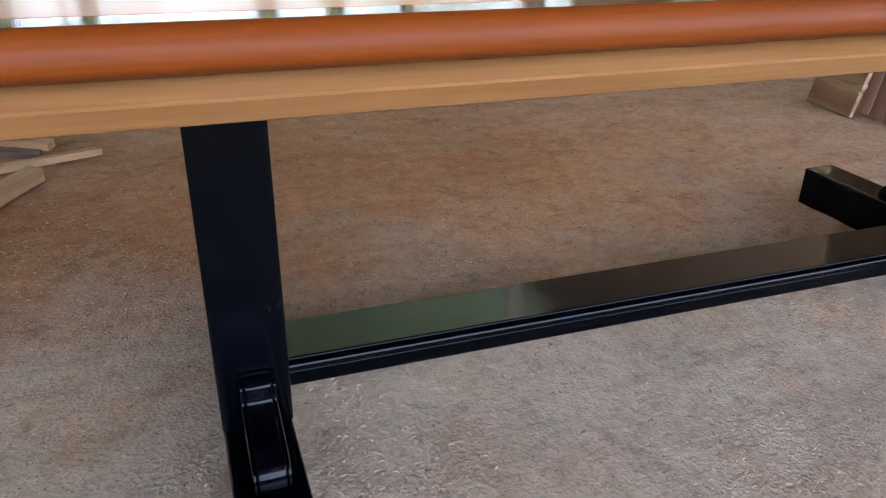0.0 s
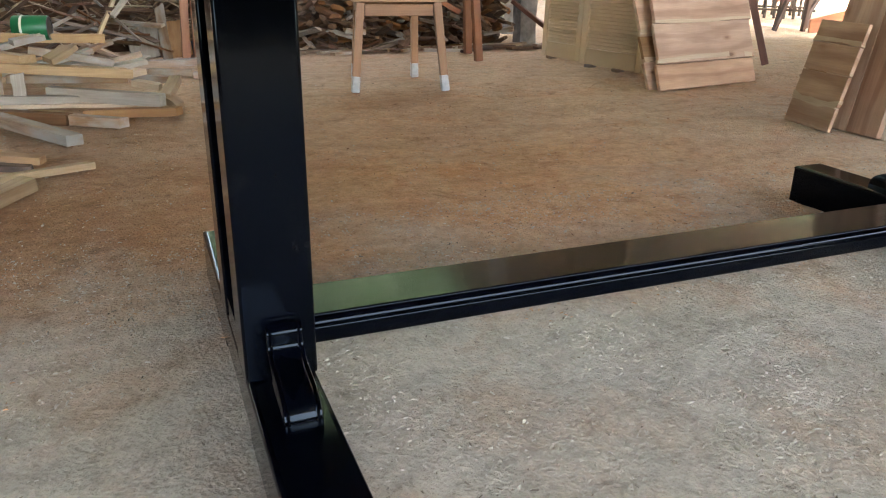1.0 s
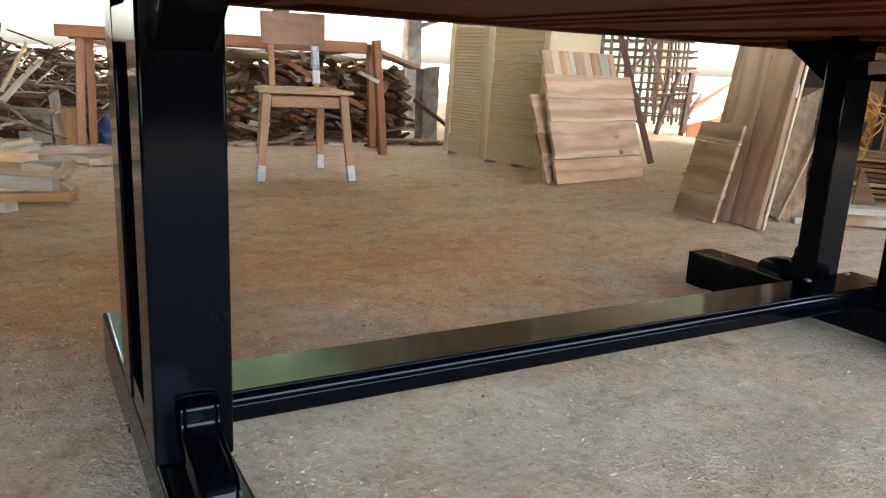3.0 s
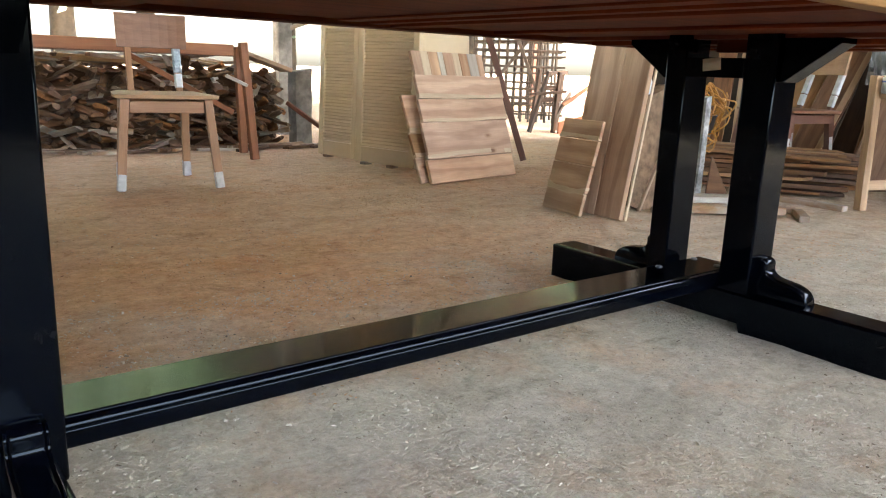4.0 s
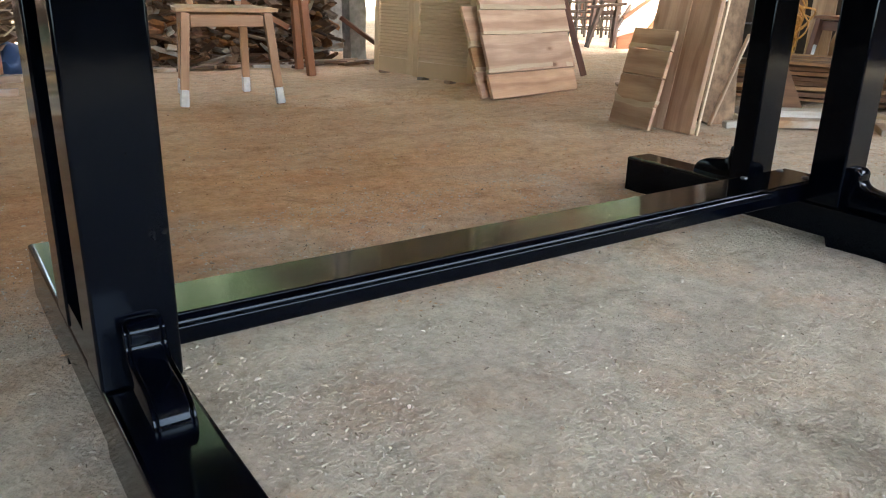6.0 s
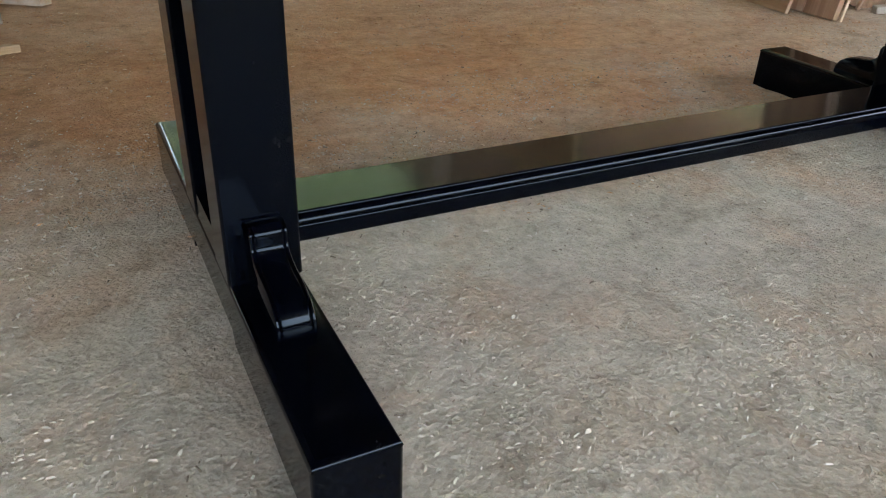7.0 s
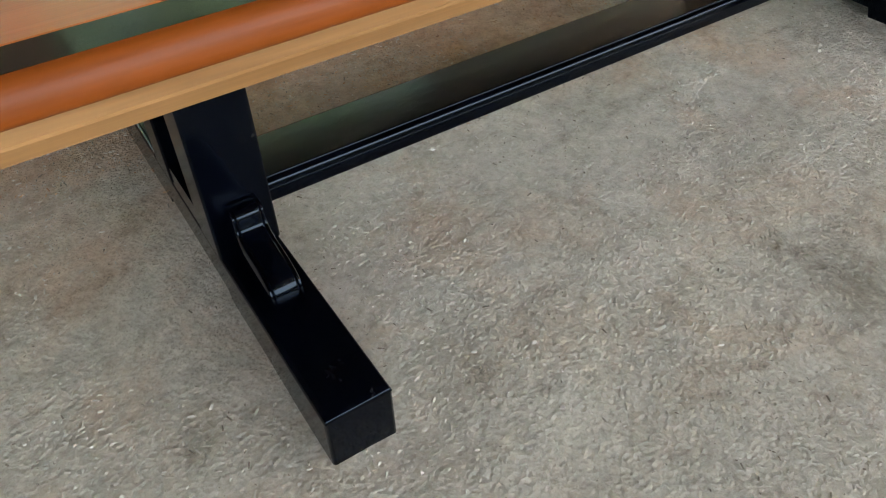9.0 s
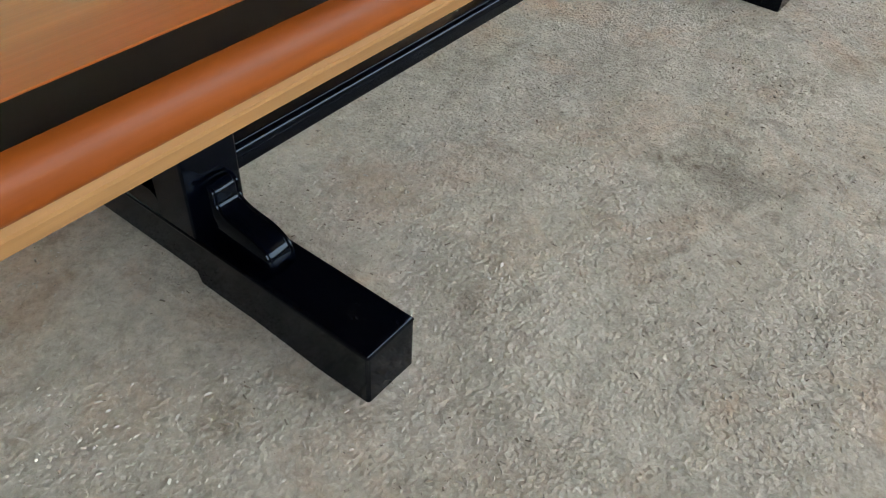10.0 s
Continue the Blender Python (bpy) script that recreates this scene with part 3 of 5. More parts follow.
def corbel_mesh(depth):
    """Carved corbel: a small roll, a hollow, a second roll; out from the leg along x, up from the foot. A bead runs down each side."""
    line = smooth_line([(0.0, 0.094), (0.008, 0.095), (0.017, 0.092), (0.024, 0.084), (0.025, 0.075), (0.025, 0.066), (0.031, 0.057), (0.044, 0.050),
                        (0.066, 0.046), (0.090, 0.043), (0.109, 0.037), (0.123, 0.028), (0.131, 0.016), (0.134, 0.004), (0.134, -0.001)])
    bm = bmesh.new()
    rings = []
    h = depth / 2
    for y, inset in ((-h, 0.0040), (-h + 0.0016, 0.0012), (-h + 0.0038, 0.0012), (-h + 0.0052, 0.0030), (-h + 0.0072, 0.0006), (-h + 0.0098, 0.0), (0.0, -0.0006),
                     (h - 0.0098, 0.0), (h - 0.0072, 0.0006), (h - 0.0052, 0.0030), (h - 0.0038, 0.0012), (h - 0.0016, 0.0012), (h, 0.0040)):
        ring = [bm.verts.new((0.0, y, -0.001))]
        for i, (x, z) in enumerate(line):
            a, b = line[max(i - 1, 0)], line[min(i + 1, len(line) - 1)]
            d = Vector((b[0] - a[0], b[1] - a[1])).normalized()
            ring.append(bm.verts.new((max(0.0, x + d.y * inset), y, max(-0.001, z - d.x * inset))))
        rings.append(ring)
    n_ = len(rings[0])
    for r0, r1 in zip(rings, rings[1:]):
        for i in range(n_):
            bm.faces.new([r0[i], r0[(i + 1) % n_], r1[(i + 1) % n_], r1[i]])
    bm.faces.new(rings[0][::-1])
    bm.faces.new(rings[-1])
    return finish(bm, "corbel", BLACK, True)


def trestle(table, x0, rear):
    xm = x0 + 0.05
    T = Matrix.Translation
    fy0, fy1, fh, low = 0.602, 1.614, 0.095, -0.012
    # foot: two pads with a shallow cut-out between them
    out = [(fy0, low), (0.955, low), (0.965, 0.018), (1.245, 0.018), (1.255, low), (fy1, low), (fy1, fh), (fy0, fh)]
    my = 0.5 * (fy0 + fy1)
    turn = pose(0, 0, 0, 0, 0, 90)
    bm = bmesh.new()
    ring0 = [bm.verts.new((y - my, -0.049, z)) for y, z in out]
    f = bm.faces.new(ring0)
    ext = bmesh.ops.extrude_face_region(bm, geom=[f])
    bmesh.ops.translate(bm, verts=[v for v in ext["geom"] if isinstance(v, bmesh.types.BMVert)], vec=(0, 0.098, 0))
    upper = [e for e in bm.edges if min(v.co.z for v in e.verts) > fh - 0.002]
    bmesh.ops.bevel(bm, geom=upper, offset=0.009, segments=5, affect="EDGES", profile=0.5)
    ends = [e for e in bm.edges if abs(e.verts[0].co.z - e.verts[1].co.z) > 0.05 and max(abs(v.co.x) for v in e.verts) > my - fy0 - 0.002]
    bmesh.ops.bevel(bm, geom=ends, offset=0.005, segments=3, affect="EDGES", profile=0.5)
    part("foot", finish(bm, "foot", BLACK, "rims"), T((xm, my, 0)) @ turn, table, "gloss black foot beam with a cut-out underneath")
    for y0, y1 in ((0.9475, 1.0305), (rear, 1.2535)):
        y, wide = (y0 + y1) / 2, y1 - y0
        bm = bmesh.new()
        bmesh.ops.create_cube(bm, size=1)
        bmesh.ops.scale(bm, verts=bm.verts[:], vec=(UNDER - fh, 0.10, wide))
        bmesh.ops.bevel(bm, geom=bm.edges[:], offset=0.004, segments=2, affect="EDGES", profile=0.5)
        part("leg", finish(bm, "leg", BLACK, "rims"), along((xm, y, fh), (xm, y, UNDER), (0, 1, 0)), table)
    part("crossbar", box(rear - 1.0305 + 0.0005, 0.0985, 0.048, BLACK, 0.002), T((xm, (rear + 1.0305) / 2, 0.644)) @ turn, table)
    pc = corbel_mesh(0.050)
    part("corbel", pc, T((xm + 0.003, 0.9475, fh)) @ pose(0, 0, 0, 0, 0, -90), table, "carved S-curved corbel in gloss black")
    part("corbel", pc, T((xm, 1.2535, fh)) @ pose(0, 0, 0, 0, 0, 90), table, "carved S-curved corbel in gloss black")
    br = prism([(0, 0), (0, -0.10), (0.012, -0.10), (0.135, -0.012), (0.135, 0)], 0.07, BLACK, 0.003, "brace")
    part("brace", br, T((xm, 0.9475, UNDER - 0.0125)) @ pose(0, 0, 0, 0, 0, -90), table)
    part("brace", br, T((xm, 1.2535, UNDER - 0.0125)) @ pose(0, 0, 0, 0, 0, 90), table)


def dining_table():
    t = thing("dining_table", pose(TX / 2 + 0.05, TY, 0), "long trestle table, varnished orange wood top on gloss black legs", "table")
    trestle(t, 0.0, 1.1705)
    trestle(t, TX, 1.192)
    # stretcher board lying on the feet, between the legs
    half = [(0.0545, 0.0215), (0.0565, 0.0208), (0.0572, 0.0190), (0.0590, 0.0186), (0.0630, 0.0170), (0.0662, 0.0138), (0.0680, 0.0092), (0.0685, 0.0040), (0.0690, 0.0030), (0.0690, -0.0195), (0.0675, -0.0215)]
    edge = [(-y, z) for y, z in half] + half[::-1]
    part("stretcher", prism_x(edge, TX + 0.095, BLACK, "stretcher", "rims"), pose(TX / 2 + 0.05, 1.1, 0.118), t, "gloss black stretcher board with a moulded edge")
    bolt = lathe([(0.0, 0.003), (0.007, 0.003), (0.009, 0.0), (0.009, -0.001)], STEEL, 12, "bolt")
    for x, y in ((TX - 0.10, 1.14), (TX + 0.06, 1.145), (TX + 0.045, 1.065)):
        part("bolt", bolt, pose(x, y, 0.1398), t, "small steel bolt head")
    x0, x1 = -0.52, 2.26
    # top: long glued boards inside a black border
    edges = [FRONT + 0.0348, 0.60, 0.79, 0.97, 1.15, 1.33, 1.52, BACK - 0.0348]
    xm, ln = (x0 + x1) / 2, x1 - x0
    for i, (a, b) in enumerate(zip(edges, edges[1:])):
        part("top_board", box(ln - 0.070, b - a - 0.0004, TOP - UNDER - 0.001, TABLE_TOP, 0.0006), pose(xm, (a + b) / 2, (TOP + UNDER + 0.001) / 2), t, "varnished orange-brown board")
    # black lacquered border round the top, orange bullnose below it, pale strip under that
    for y in (FRONT + 0.0220, BACK - 0.0220):
        beam("border", (x0 + 0.0095, y, TOP - 0.0035), (x1 - 0.0095, y, TOP - 0.0035), 0.0250, 0.007, BLACK, t, "gloss black lacquered border of the top", c=0.0006)
    for x in (x0 + 0.0220, x1 - 0.0220):
        beam("border", (x, FRONT + 0.0350, TOP - 0.0035), (x, BACK - 0.0350, TOP - 0.0035), 0.0250, 0.007, BLACK, t, "gloss black lacquered border of the top", c=0.0006)
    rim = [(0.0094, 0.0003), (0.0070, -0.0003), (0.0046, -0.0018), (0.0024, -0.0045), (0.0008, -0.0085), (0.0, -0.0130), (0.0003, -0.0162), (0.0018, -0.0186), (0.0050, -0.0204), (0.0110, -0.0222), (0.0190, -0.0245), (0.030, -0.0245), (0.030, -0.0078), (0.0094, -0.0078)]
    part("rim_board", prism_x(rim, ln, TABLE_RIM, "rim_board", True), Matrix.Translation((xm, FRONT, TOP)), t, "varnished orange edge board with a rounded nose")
    bev = [(0.0280, -0.0249), (0.0225, -0.0300), (0.0178, -0.0350), (0.0178, -0.0368), (0.0240, -0.0478), (0.0262, -0.0490), (0.053, -0.0490), (0.053, -0.0345), (0.0298, -0.0345), (0.0298, -0.0249)]
    part("bevelled_strip", prism_x(bev, ln - 0.002, TABLE_LIP, "bevelled_strip"), Matrix.Translation((xm, FRONT, TOP)), t, "pale bevelled strip along the lower edge")
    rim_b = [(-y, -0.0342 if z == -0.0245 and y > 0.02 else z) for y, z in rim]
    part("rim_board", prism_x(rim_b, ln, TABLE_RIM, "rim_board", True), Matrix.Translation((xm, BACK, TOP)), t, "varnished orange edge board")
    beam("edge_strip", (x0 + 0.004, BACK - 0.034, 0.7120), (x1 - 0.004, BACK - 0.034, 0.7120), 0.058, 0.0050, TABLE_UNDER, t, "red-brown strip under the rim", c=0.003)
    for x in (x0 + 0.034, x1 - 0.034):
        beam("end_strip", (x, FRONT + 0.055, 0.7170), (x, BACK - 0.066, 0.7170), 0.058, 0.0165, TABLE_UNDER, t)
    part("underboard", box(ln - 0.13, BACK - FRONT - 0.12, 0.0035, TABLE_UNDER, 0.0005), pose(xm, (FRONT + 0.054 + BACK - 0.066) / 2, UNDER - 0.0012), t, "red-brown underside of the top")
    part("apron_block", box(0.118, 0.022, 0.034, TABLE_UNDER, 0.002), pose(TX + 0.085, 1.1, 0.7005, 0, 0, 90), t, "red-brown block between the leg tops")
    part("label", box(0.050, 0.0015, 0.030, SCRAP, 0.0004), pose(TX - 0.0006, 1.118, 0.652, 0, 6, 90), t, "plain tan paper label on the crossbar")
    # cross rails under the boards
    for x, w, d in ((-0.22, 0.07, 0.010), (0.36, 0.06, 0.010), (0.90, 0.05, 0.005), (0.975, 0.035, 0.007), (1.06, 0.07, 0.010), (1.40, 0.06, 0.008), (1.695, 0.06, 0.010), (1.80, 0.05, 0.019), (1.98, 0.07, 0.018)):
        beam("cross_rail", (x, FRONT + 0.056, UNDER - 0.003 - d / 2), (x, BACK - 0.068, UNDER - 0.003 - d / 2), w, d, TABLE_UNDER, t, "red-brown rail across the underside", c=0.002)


dining_table()


# ---------------- the chair with wrapped feet ----------------
def chair(m, wood_m, seat_m, group, label, tape=True, wrap_m=PRINT, back_m=BACK_WOOD, wrapped=(0.0, 0.20)):
    """Local: front towards -y, seat at 0.46."""
    c = thing("chair", m, label, "chair", group)
    P = lambda v: m @ Vector(v)
    up = m.to_3x3() @ Vector((0, 1, 0))
    legs = (((-0.235, -0.235, 0), (-0.195, -0.19, 0.43), 0), ((0.225, -0.235, 0), (0.185, -0.19, 0.43), 0),
            ((-0.188, 0.25, 0), (-0.165, 0.20, 0.44), 1), ((0.15, 0.25, 0), (0.14, 0.20, 0.44), 1))
    for a, b, back in legs:
        ln = (Vector(b) - Vector(a)).length
        out = [(-ln / 2, -0.014), (-ln / 2, 0.014), (ln / 2, 0.023), (ln / 2, -0.023)]
        leg = part("leg", prism(out, 0.038, wood_m, 0.004, "leg"), along(P(a), P(b), up), c)
        if tape:
            s0, e = (Vector(a).lerp(Vector(b), k) for k in wrapped)
            beam("paper_wrap", P(s0 + Vector((0, 0, 0.002))), P(e), 0.042, 0.036, PAPER, leg, "white paper wrapped round the leg", up, 0.006)
    for a, b in (((-0.175, -0.19, 0.395), (0.165, -0.19, 0.395)), ((-0.125, 0.2, 0.4), (0.125, 0.2, 0.4))):
        beam("seat_rail", P(a), P(b), 0.022, 0.055, wood_m, c, up=m.to_3x3() @ Vector((0, 0, 1)))
    for x in (-0.18, 0.175):
        beam("seat_rail", P((x, -0.165, 0.395)), P((x, 0.178, 0.4)), 0.022, 0.055, wood_m, c, up=m.to_3x3() @ Vector((0, 0, 1)))
    # dished seat with a rounded rim
    bm = bmesh.new()
    nx, ny = 14, 12
    top = {}
    low = {}
    for j in range(ny + 1):
        for i in range(nx + 1):
            u, v = i / nx * 2 - 1, j / ny * 2 - 1
            x = u * (0.245 - 0.012 * (v + 1)) * (1 - 0.03 * v * v)
            y = v * 0.225 * (1 - 0.06 * u * u)
            rim = max(abs(u), abs(v)) ** 8
            d = 0.010 * (1 - u * u) * (1 - v * v)
            top[i, j] = bm.verts.new((x, y, 0.462 - d - 0.010 * rim))
            low[i, j] = bm.verts.new((x * 0.985, y * 0.985, 0.428 + 0.008 * rim))
    for j in range(ny):
        for i in range(nx):
            bm.faces.new([top[i, j], top[i + 1, j], top[i + 1, j + 1], top[i, j + 1]])
            bm.faces.new([low[i, j], low[i, j + 1], low[i + 1, j + 1], low[i + 1, j]])
    rimv = [(i, 0) for i in range(nx)] + [(nx, j) for j in range(ny)] + [(i, ny) for i in range(nx, 0, -1)] + [(0, j) for j in range(ny, 0, -1)]
    for a, b in zip(rimv, rimv[1:] + rimv[:1]):
        bm.faces.new([top[a], low[a], low[b], top[b]])
    part("seat", finish(bm, "seat", seat_m, True), m, c, "pale dished wooden seat")
    for x in (-0.118, 0.122):
        post = beam("back_post", P((x, 0.205, 0.43)), P((x * 1.0, 0.300, 0.72)), 0.032, 0.024, wood_m, c, up=up)
        if tape and (x > 0 or wrap_m is PAPER):
            beam("paper_wrap", P((x, 0.218, 0.47)), P((x, 0.243, 0.545)), 0.040, 0.032, PAPER, post, "white paper wrapped round the post", up, 0.006)
            beam("printed_wrap", P((x, 0.2435, 0.547)), P((x, 0.2885, 0.684)), 0.041, 0.033, wrap_m, post, "blue printed paper wrapped round the post", up, 0.006)
    # curved backrest
    bm = bmesh.new()
    rows = []
    for k in range(9):
        u = k / 8 * 2 - 1
        hw = 0.175
        y = 0.290 - 0.035 * u * u
        rows.append([bm.verts.new((u * hw * s, y + dy, z)) for s, dy, z in ((0.97, -0.011, 0.675), (1.0, 0.012, 0.845), (1.0, 0.030, 0.843), (0.97, 0.007, 0.673))])
    for a, b in zip(rows, rows[1:]):
        for k in range(4):
            bm.faces.new([a[k], a[(k + 1) % 4], b[(k + 1) % 4], b[k]])
    bm.faces.new(rows[0][::-1])
    bm.faces.new(rows[-1])
    part("backrest", finish(bm, "backrest", back_m), m, c, "wide curved wooden backrest")
    return c


chair(pose(1.184, 3.902, 0, 0, 0, -9.5), CHAIR_WOOD, CHAIR_SEAT, "", "bare wooden chair with white paper round its feet")


# ---------------- unfinished long table frame ----------------
def long_frame():
    f = thing("table_frame", pose(1.1, 5.0, 0), "unfinished orange-brown table frame with scrap behind it", "table frame")
    legs = (((0.215, 5.16, 0), (0.245, 5.16, 0.70)), ((0.30, 5.36, 0), (0.31, 5.36, 0.70)), ((2.02, 4.68, 0), (1.965, 4.71, 0.74)), ((2.115, 5.08, 0), (2.095, 5.10, 0.72)))
    for a, b in legs:
        beam("leg", a, b, 0.05, 0.045, ORANGE_WOOD, f, up=(0, 1, 0))
    beam("long_rail", (0.11, 5.13, 0.70), (1.93, 4.78, 0.69), 0.03, 0.07, ORANGE_WOOD, f)
    beam("long_rail", (0.2, 5.42, 0.69), (2.12, 5.21, 0.69), 0.03, 0.07, RED_WOOD, f)
    beam("end_rail", (2.0, 4.76, 0.69), (2.11, 5.06, 0.69), 0.03, 0.06, ORANGE_WOOD, f)
    beam("brace", (2.04, 5.06, 0.28), (1.42, 5.33, 0.655), 0.03, 0.035, ORANGE_WOOD, f)
    tagged(beam("loose_lath", (1.84, 4.69, 0.535), (1.965, 4.65, 0.475), 0.05, 0.022, SCRAP_GREY), "short grey lath caught across a table leg", "lath")


long_frame()


# ---------------- stacked offcuts behind the chair ----------------
def split_chunk(ln, a, b, mat, seed):
    """A split billet: an uneven many-sided end, run along x with a twist."""
    r = random.Random(seed)
    n_ = r.choice((5, 6, 7))
    pts = [(a * (0.7 + 0.5 * r.random()) * math.cos(2 * math.pi * k / n_), b * (0.6 + 0.7 * r.random()) * math.sin(2 * math.pi * k / n_)) for k in range(n_)]
    bm = bmesh.new()
    rings = []
    for i in range(3):
        x, f, tw = ln * (i / 2 - 0.5), r.uniform(0.8, 1.1), r.uniform(-0.15, 0.15)
        rings.append([bm.verts.new((x + r.uniform(-0.012, 0.012), f * (y * math.cos(tw) - z * math.sin(tw)), f * (y * math.sin(tw) + z * math.cos(tw)))) for y, z in pts])
    for p, q in zip(rings, rings[1:]):
        for k in range(n_):
            bm.faces.new([p[k], p[(k + 1) % n_], q[(k + 1) % n_], q[k]])
    bm.faces.new(rings[0][::-1])
    bm.faces.new(rings[-1])
    return finish(bm, "billet", mat)


def offcut_stack():
    s = thing("offcut_stack", pose(1.7, 5.9, 0), "tall stack of dark rough sawn offcuts, ends showing", "wood stack")
    r = random.Random(11)
    kinds = [split_chunk(r.uniform(0.14, 0.30), r.uniform(0.022, 0.052), r.uniform(0.012, 0.024), (BARK, RUST_WOOD, RUST_WOOD, BARK, BARK, RUST_WOOD, SCRAP)[i % 7], 50 + i) for i in range(28)]
    n_ = 0
    for layer in range(17):
        z = 0.02 + layer * 0.037
        x = 0.95 + r.uniform(0, 0.1)
        while x < 2.66 and n_ < 290:
            h = 0.61 - 0.12 * max(0, (x - 2.35) / 0.3) + 0.05 * noise.noise((x * 3, 0, 0))
            if z < h:
                y0 = 5.55 + 0.12 * z + r.uniform(-0.11, 0.11)
                yaw = r.choice((90, 90, 90, 75, 105, 60, 120, 10, 170)) + r.uniform(-18, 18)
                part("offcut", r.choice(kinds), pose(x, y0 + 0.05, z + r.uniform(-0.01, 0.01), r.uniform(-34, 34), r.uniform(-22, 22), yaw), s)
                n_ += 1
            x += r.uniform(0.075, 0.13)
    part("pile_core", rough_board(1.95, 0.5, 0.56, BARK, 7, 0.06), pose(1.80, 5.98, 0.27), s)
    for i in range(26):
        x = r.uniform(0.7, 2.6)
        part("lath", rough_board(r.uniform(0.4, 1.1), r.uniform(0.03, 0.08), r.uniform(0.015, 0.03), r.choice((SCRAP, SCRAP, SCRAP_YELLOW, BARK)), 100 + i, 0.12),
             pose(x, r.uniform(5.5, 6.2), 0.60 - 0.10 * max(0, (x - 2.35) / 0.3) + r.uniform(0, 0.04), r.uniform(-8, 8), r.uniform(-7, 7), r.uniform(-45, 35)), s)
    for i in range(24):
        x = r.uniform(0.9, 3.0)
        part("splinter", rough_board(r.uniform(0.15, 0.6), r.uniform(0.02, 0.06), 0.02, r.choice((SCRAP, BARK, RUST_WOOD)), 200 + i, 0.2), pose(x, r.uniform(5.2, 5.48), 0.012, 0, 0, r.uniform(-40, 40)), s)


offcut_stack()


def loose(name, label, p0, p1, w, t, mat, up=(0, 0, 1), cat="plank", group=""):
    return tagged(beam(name, p0, p1, w, t, mat, up=up), label, cat, group)


# leaning laths and the ramp of boards at the stack's end
loose("thin_lath", "dark slat leaning against the offcut stack", (3.05, 5.30, 0.015), (2.72, 5.62, 0.32), 0.05, 0.03, RED_WOOD)
loose("wide_offcut", "pale board lying down the end of the stack", (2.30, 5.60, 0.70), (2.74, 5.66, 0.57), 0.16, 0.03, PALE_WOOD)


def concrete_stub():
    tagged(part("concrete_stub", rough_board(0.60, 0.145, 0.14, CONCRETE, 3, 0.09), along((2.86, 5.66, -0.02), (2.86, 5.66, 0.575), (0, 1, 0))), "weathered grey concrete stub standing in earth", "concrete post")
    # a weathered trunk, drawn as a rough post in the stub's grey material
    tagged(part("timber_post", rough_board(3.80, 0.13, 0.12, CONCRETE, 5, 0.04), along((3.07, 6.40, -0.05), (3.07, 6.40, 3.72), (0, 1, 0))), "weathered grey tree trunk standing beyond the roof", "post", kind="structure")
    loose("branch_stub", "short stub of branch nailed to the post", (3.12, 6.36, 0.93), (3.30, 6.30, 1.0), 0.04, 0.04, SCRAP, cat="branch")


concrete_stub()


# ---------------- louvred doors ----------------
def louvre_door(a, b, height, lean, group, label, slats=True):
    """A door standing on the ground from a to b (plan), leaning back by lean at its top."""
    a, b = Vector((*a, 0.008)), Vector((*b, 0.008))
    w = (b - a).length
    x = (b - a).normalized()
    back = Vector((-x.y, x.x, 0))
    z = (Vector((0, 0, 1)) * height + back * lean).normalized()
    y = z.cross(x)
    m = Matrix((x, y, z)).transposed().to_4x4()
    m.translation = a
    d = thing("louvred_door" if slats else "flush_door", m, label, "door", group)
    t = 0.035
    st = 0.05
    if not slats:
        part("panel", box(w, t, height, CREAM, 0.004), m @ Matrix.Translation((w / 2, 0, height / 2)), d)
        return
    for xc in (st / 2, w - st / 2):
        part("stile", box(st, t, height, CREAM, 0.004), m @ Matrix.Translation((xc, 0, height / 2)), d)
    for zc, h in ((0.05, 0.10), (height / 2, 0.08), (height - 0.04, 0.08)):
        part("rail", box(w - 2 * st - 0.001, t - 0.004, h, CREAM, 0.003), m @ Matrix.Translation((w / 2, 0, zc)), d)
    zc = 0.115
    sl = box(w - 2 * st + 0.004, 0.034, 0.006, CREAM, 0.0015)
    while zc < height - 0.09:
        if abs(zc - height / 2) > 0.05:
            part("slat", sl, m @ Matrix.Translation((w / 2, 0, zc)) @ pose(0, 0, 0, 42), d)
        zc += 0.0215
    return d


louvre_door((2.565, 4.80), (2.620, 4.39), 1.80, 0.06, "louvred doors", "cream-primed louvred door leaning upright on blocks")
louvre_door((2.590, 4.34), (2.705, 3.83), 1.80, 0.06, "louvred doors", "cream-primed louvred door set in front of another")
louvre_door((2.76, 4.14), (3.33, 4.05), 0.92, 0.10, "", "plain cream door panel behind stacked boards", False)
for x, y in ((2.60, 4.24), (2.66, 4.02), (2.59, 4.72), (2.84, 4.12), (3.2, 4.07)):
    tagged(part("wood_block", box(0.07, 0.05, 0.02, SCRAP), pose(x, y, 0.003, 0, 0, 20)), "small wood block under a door", "block", "blocks under the doors")


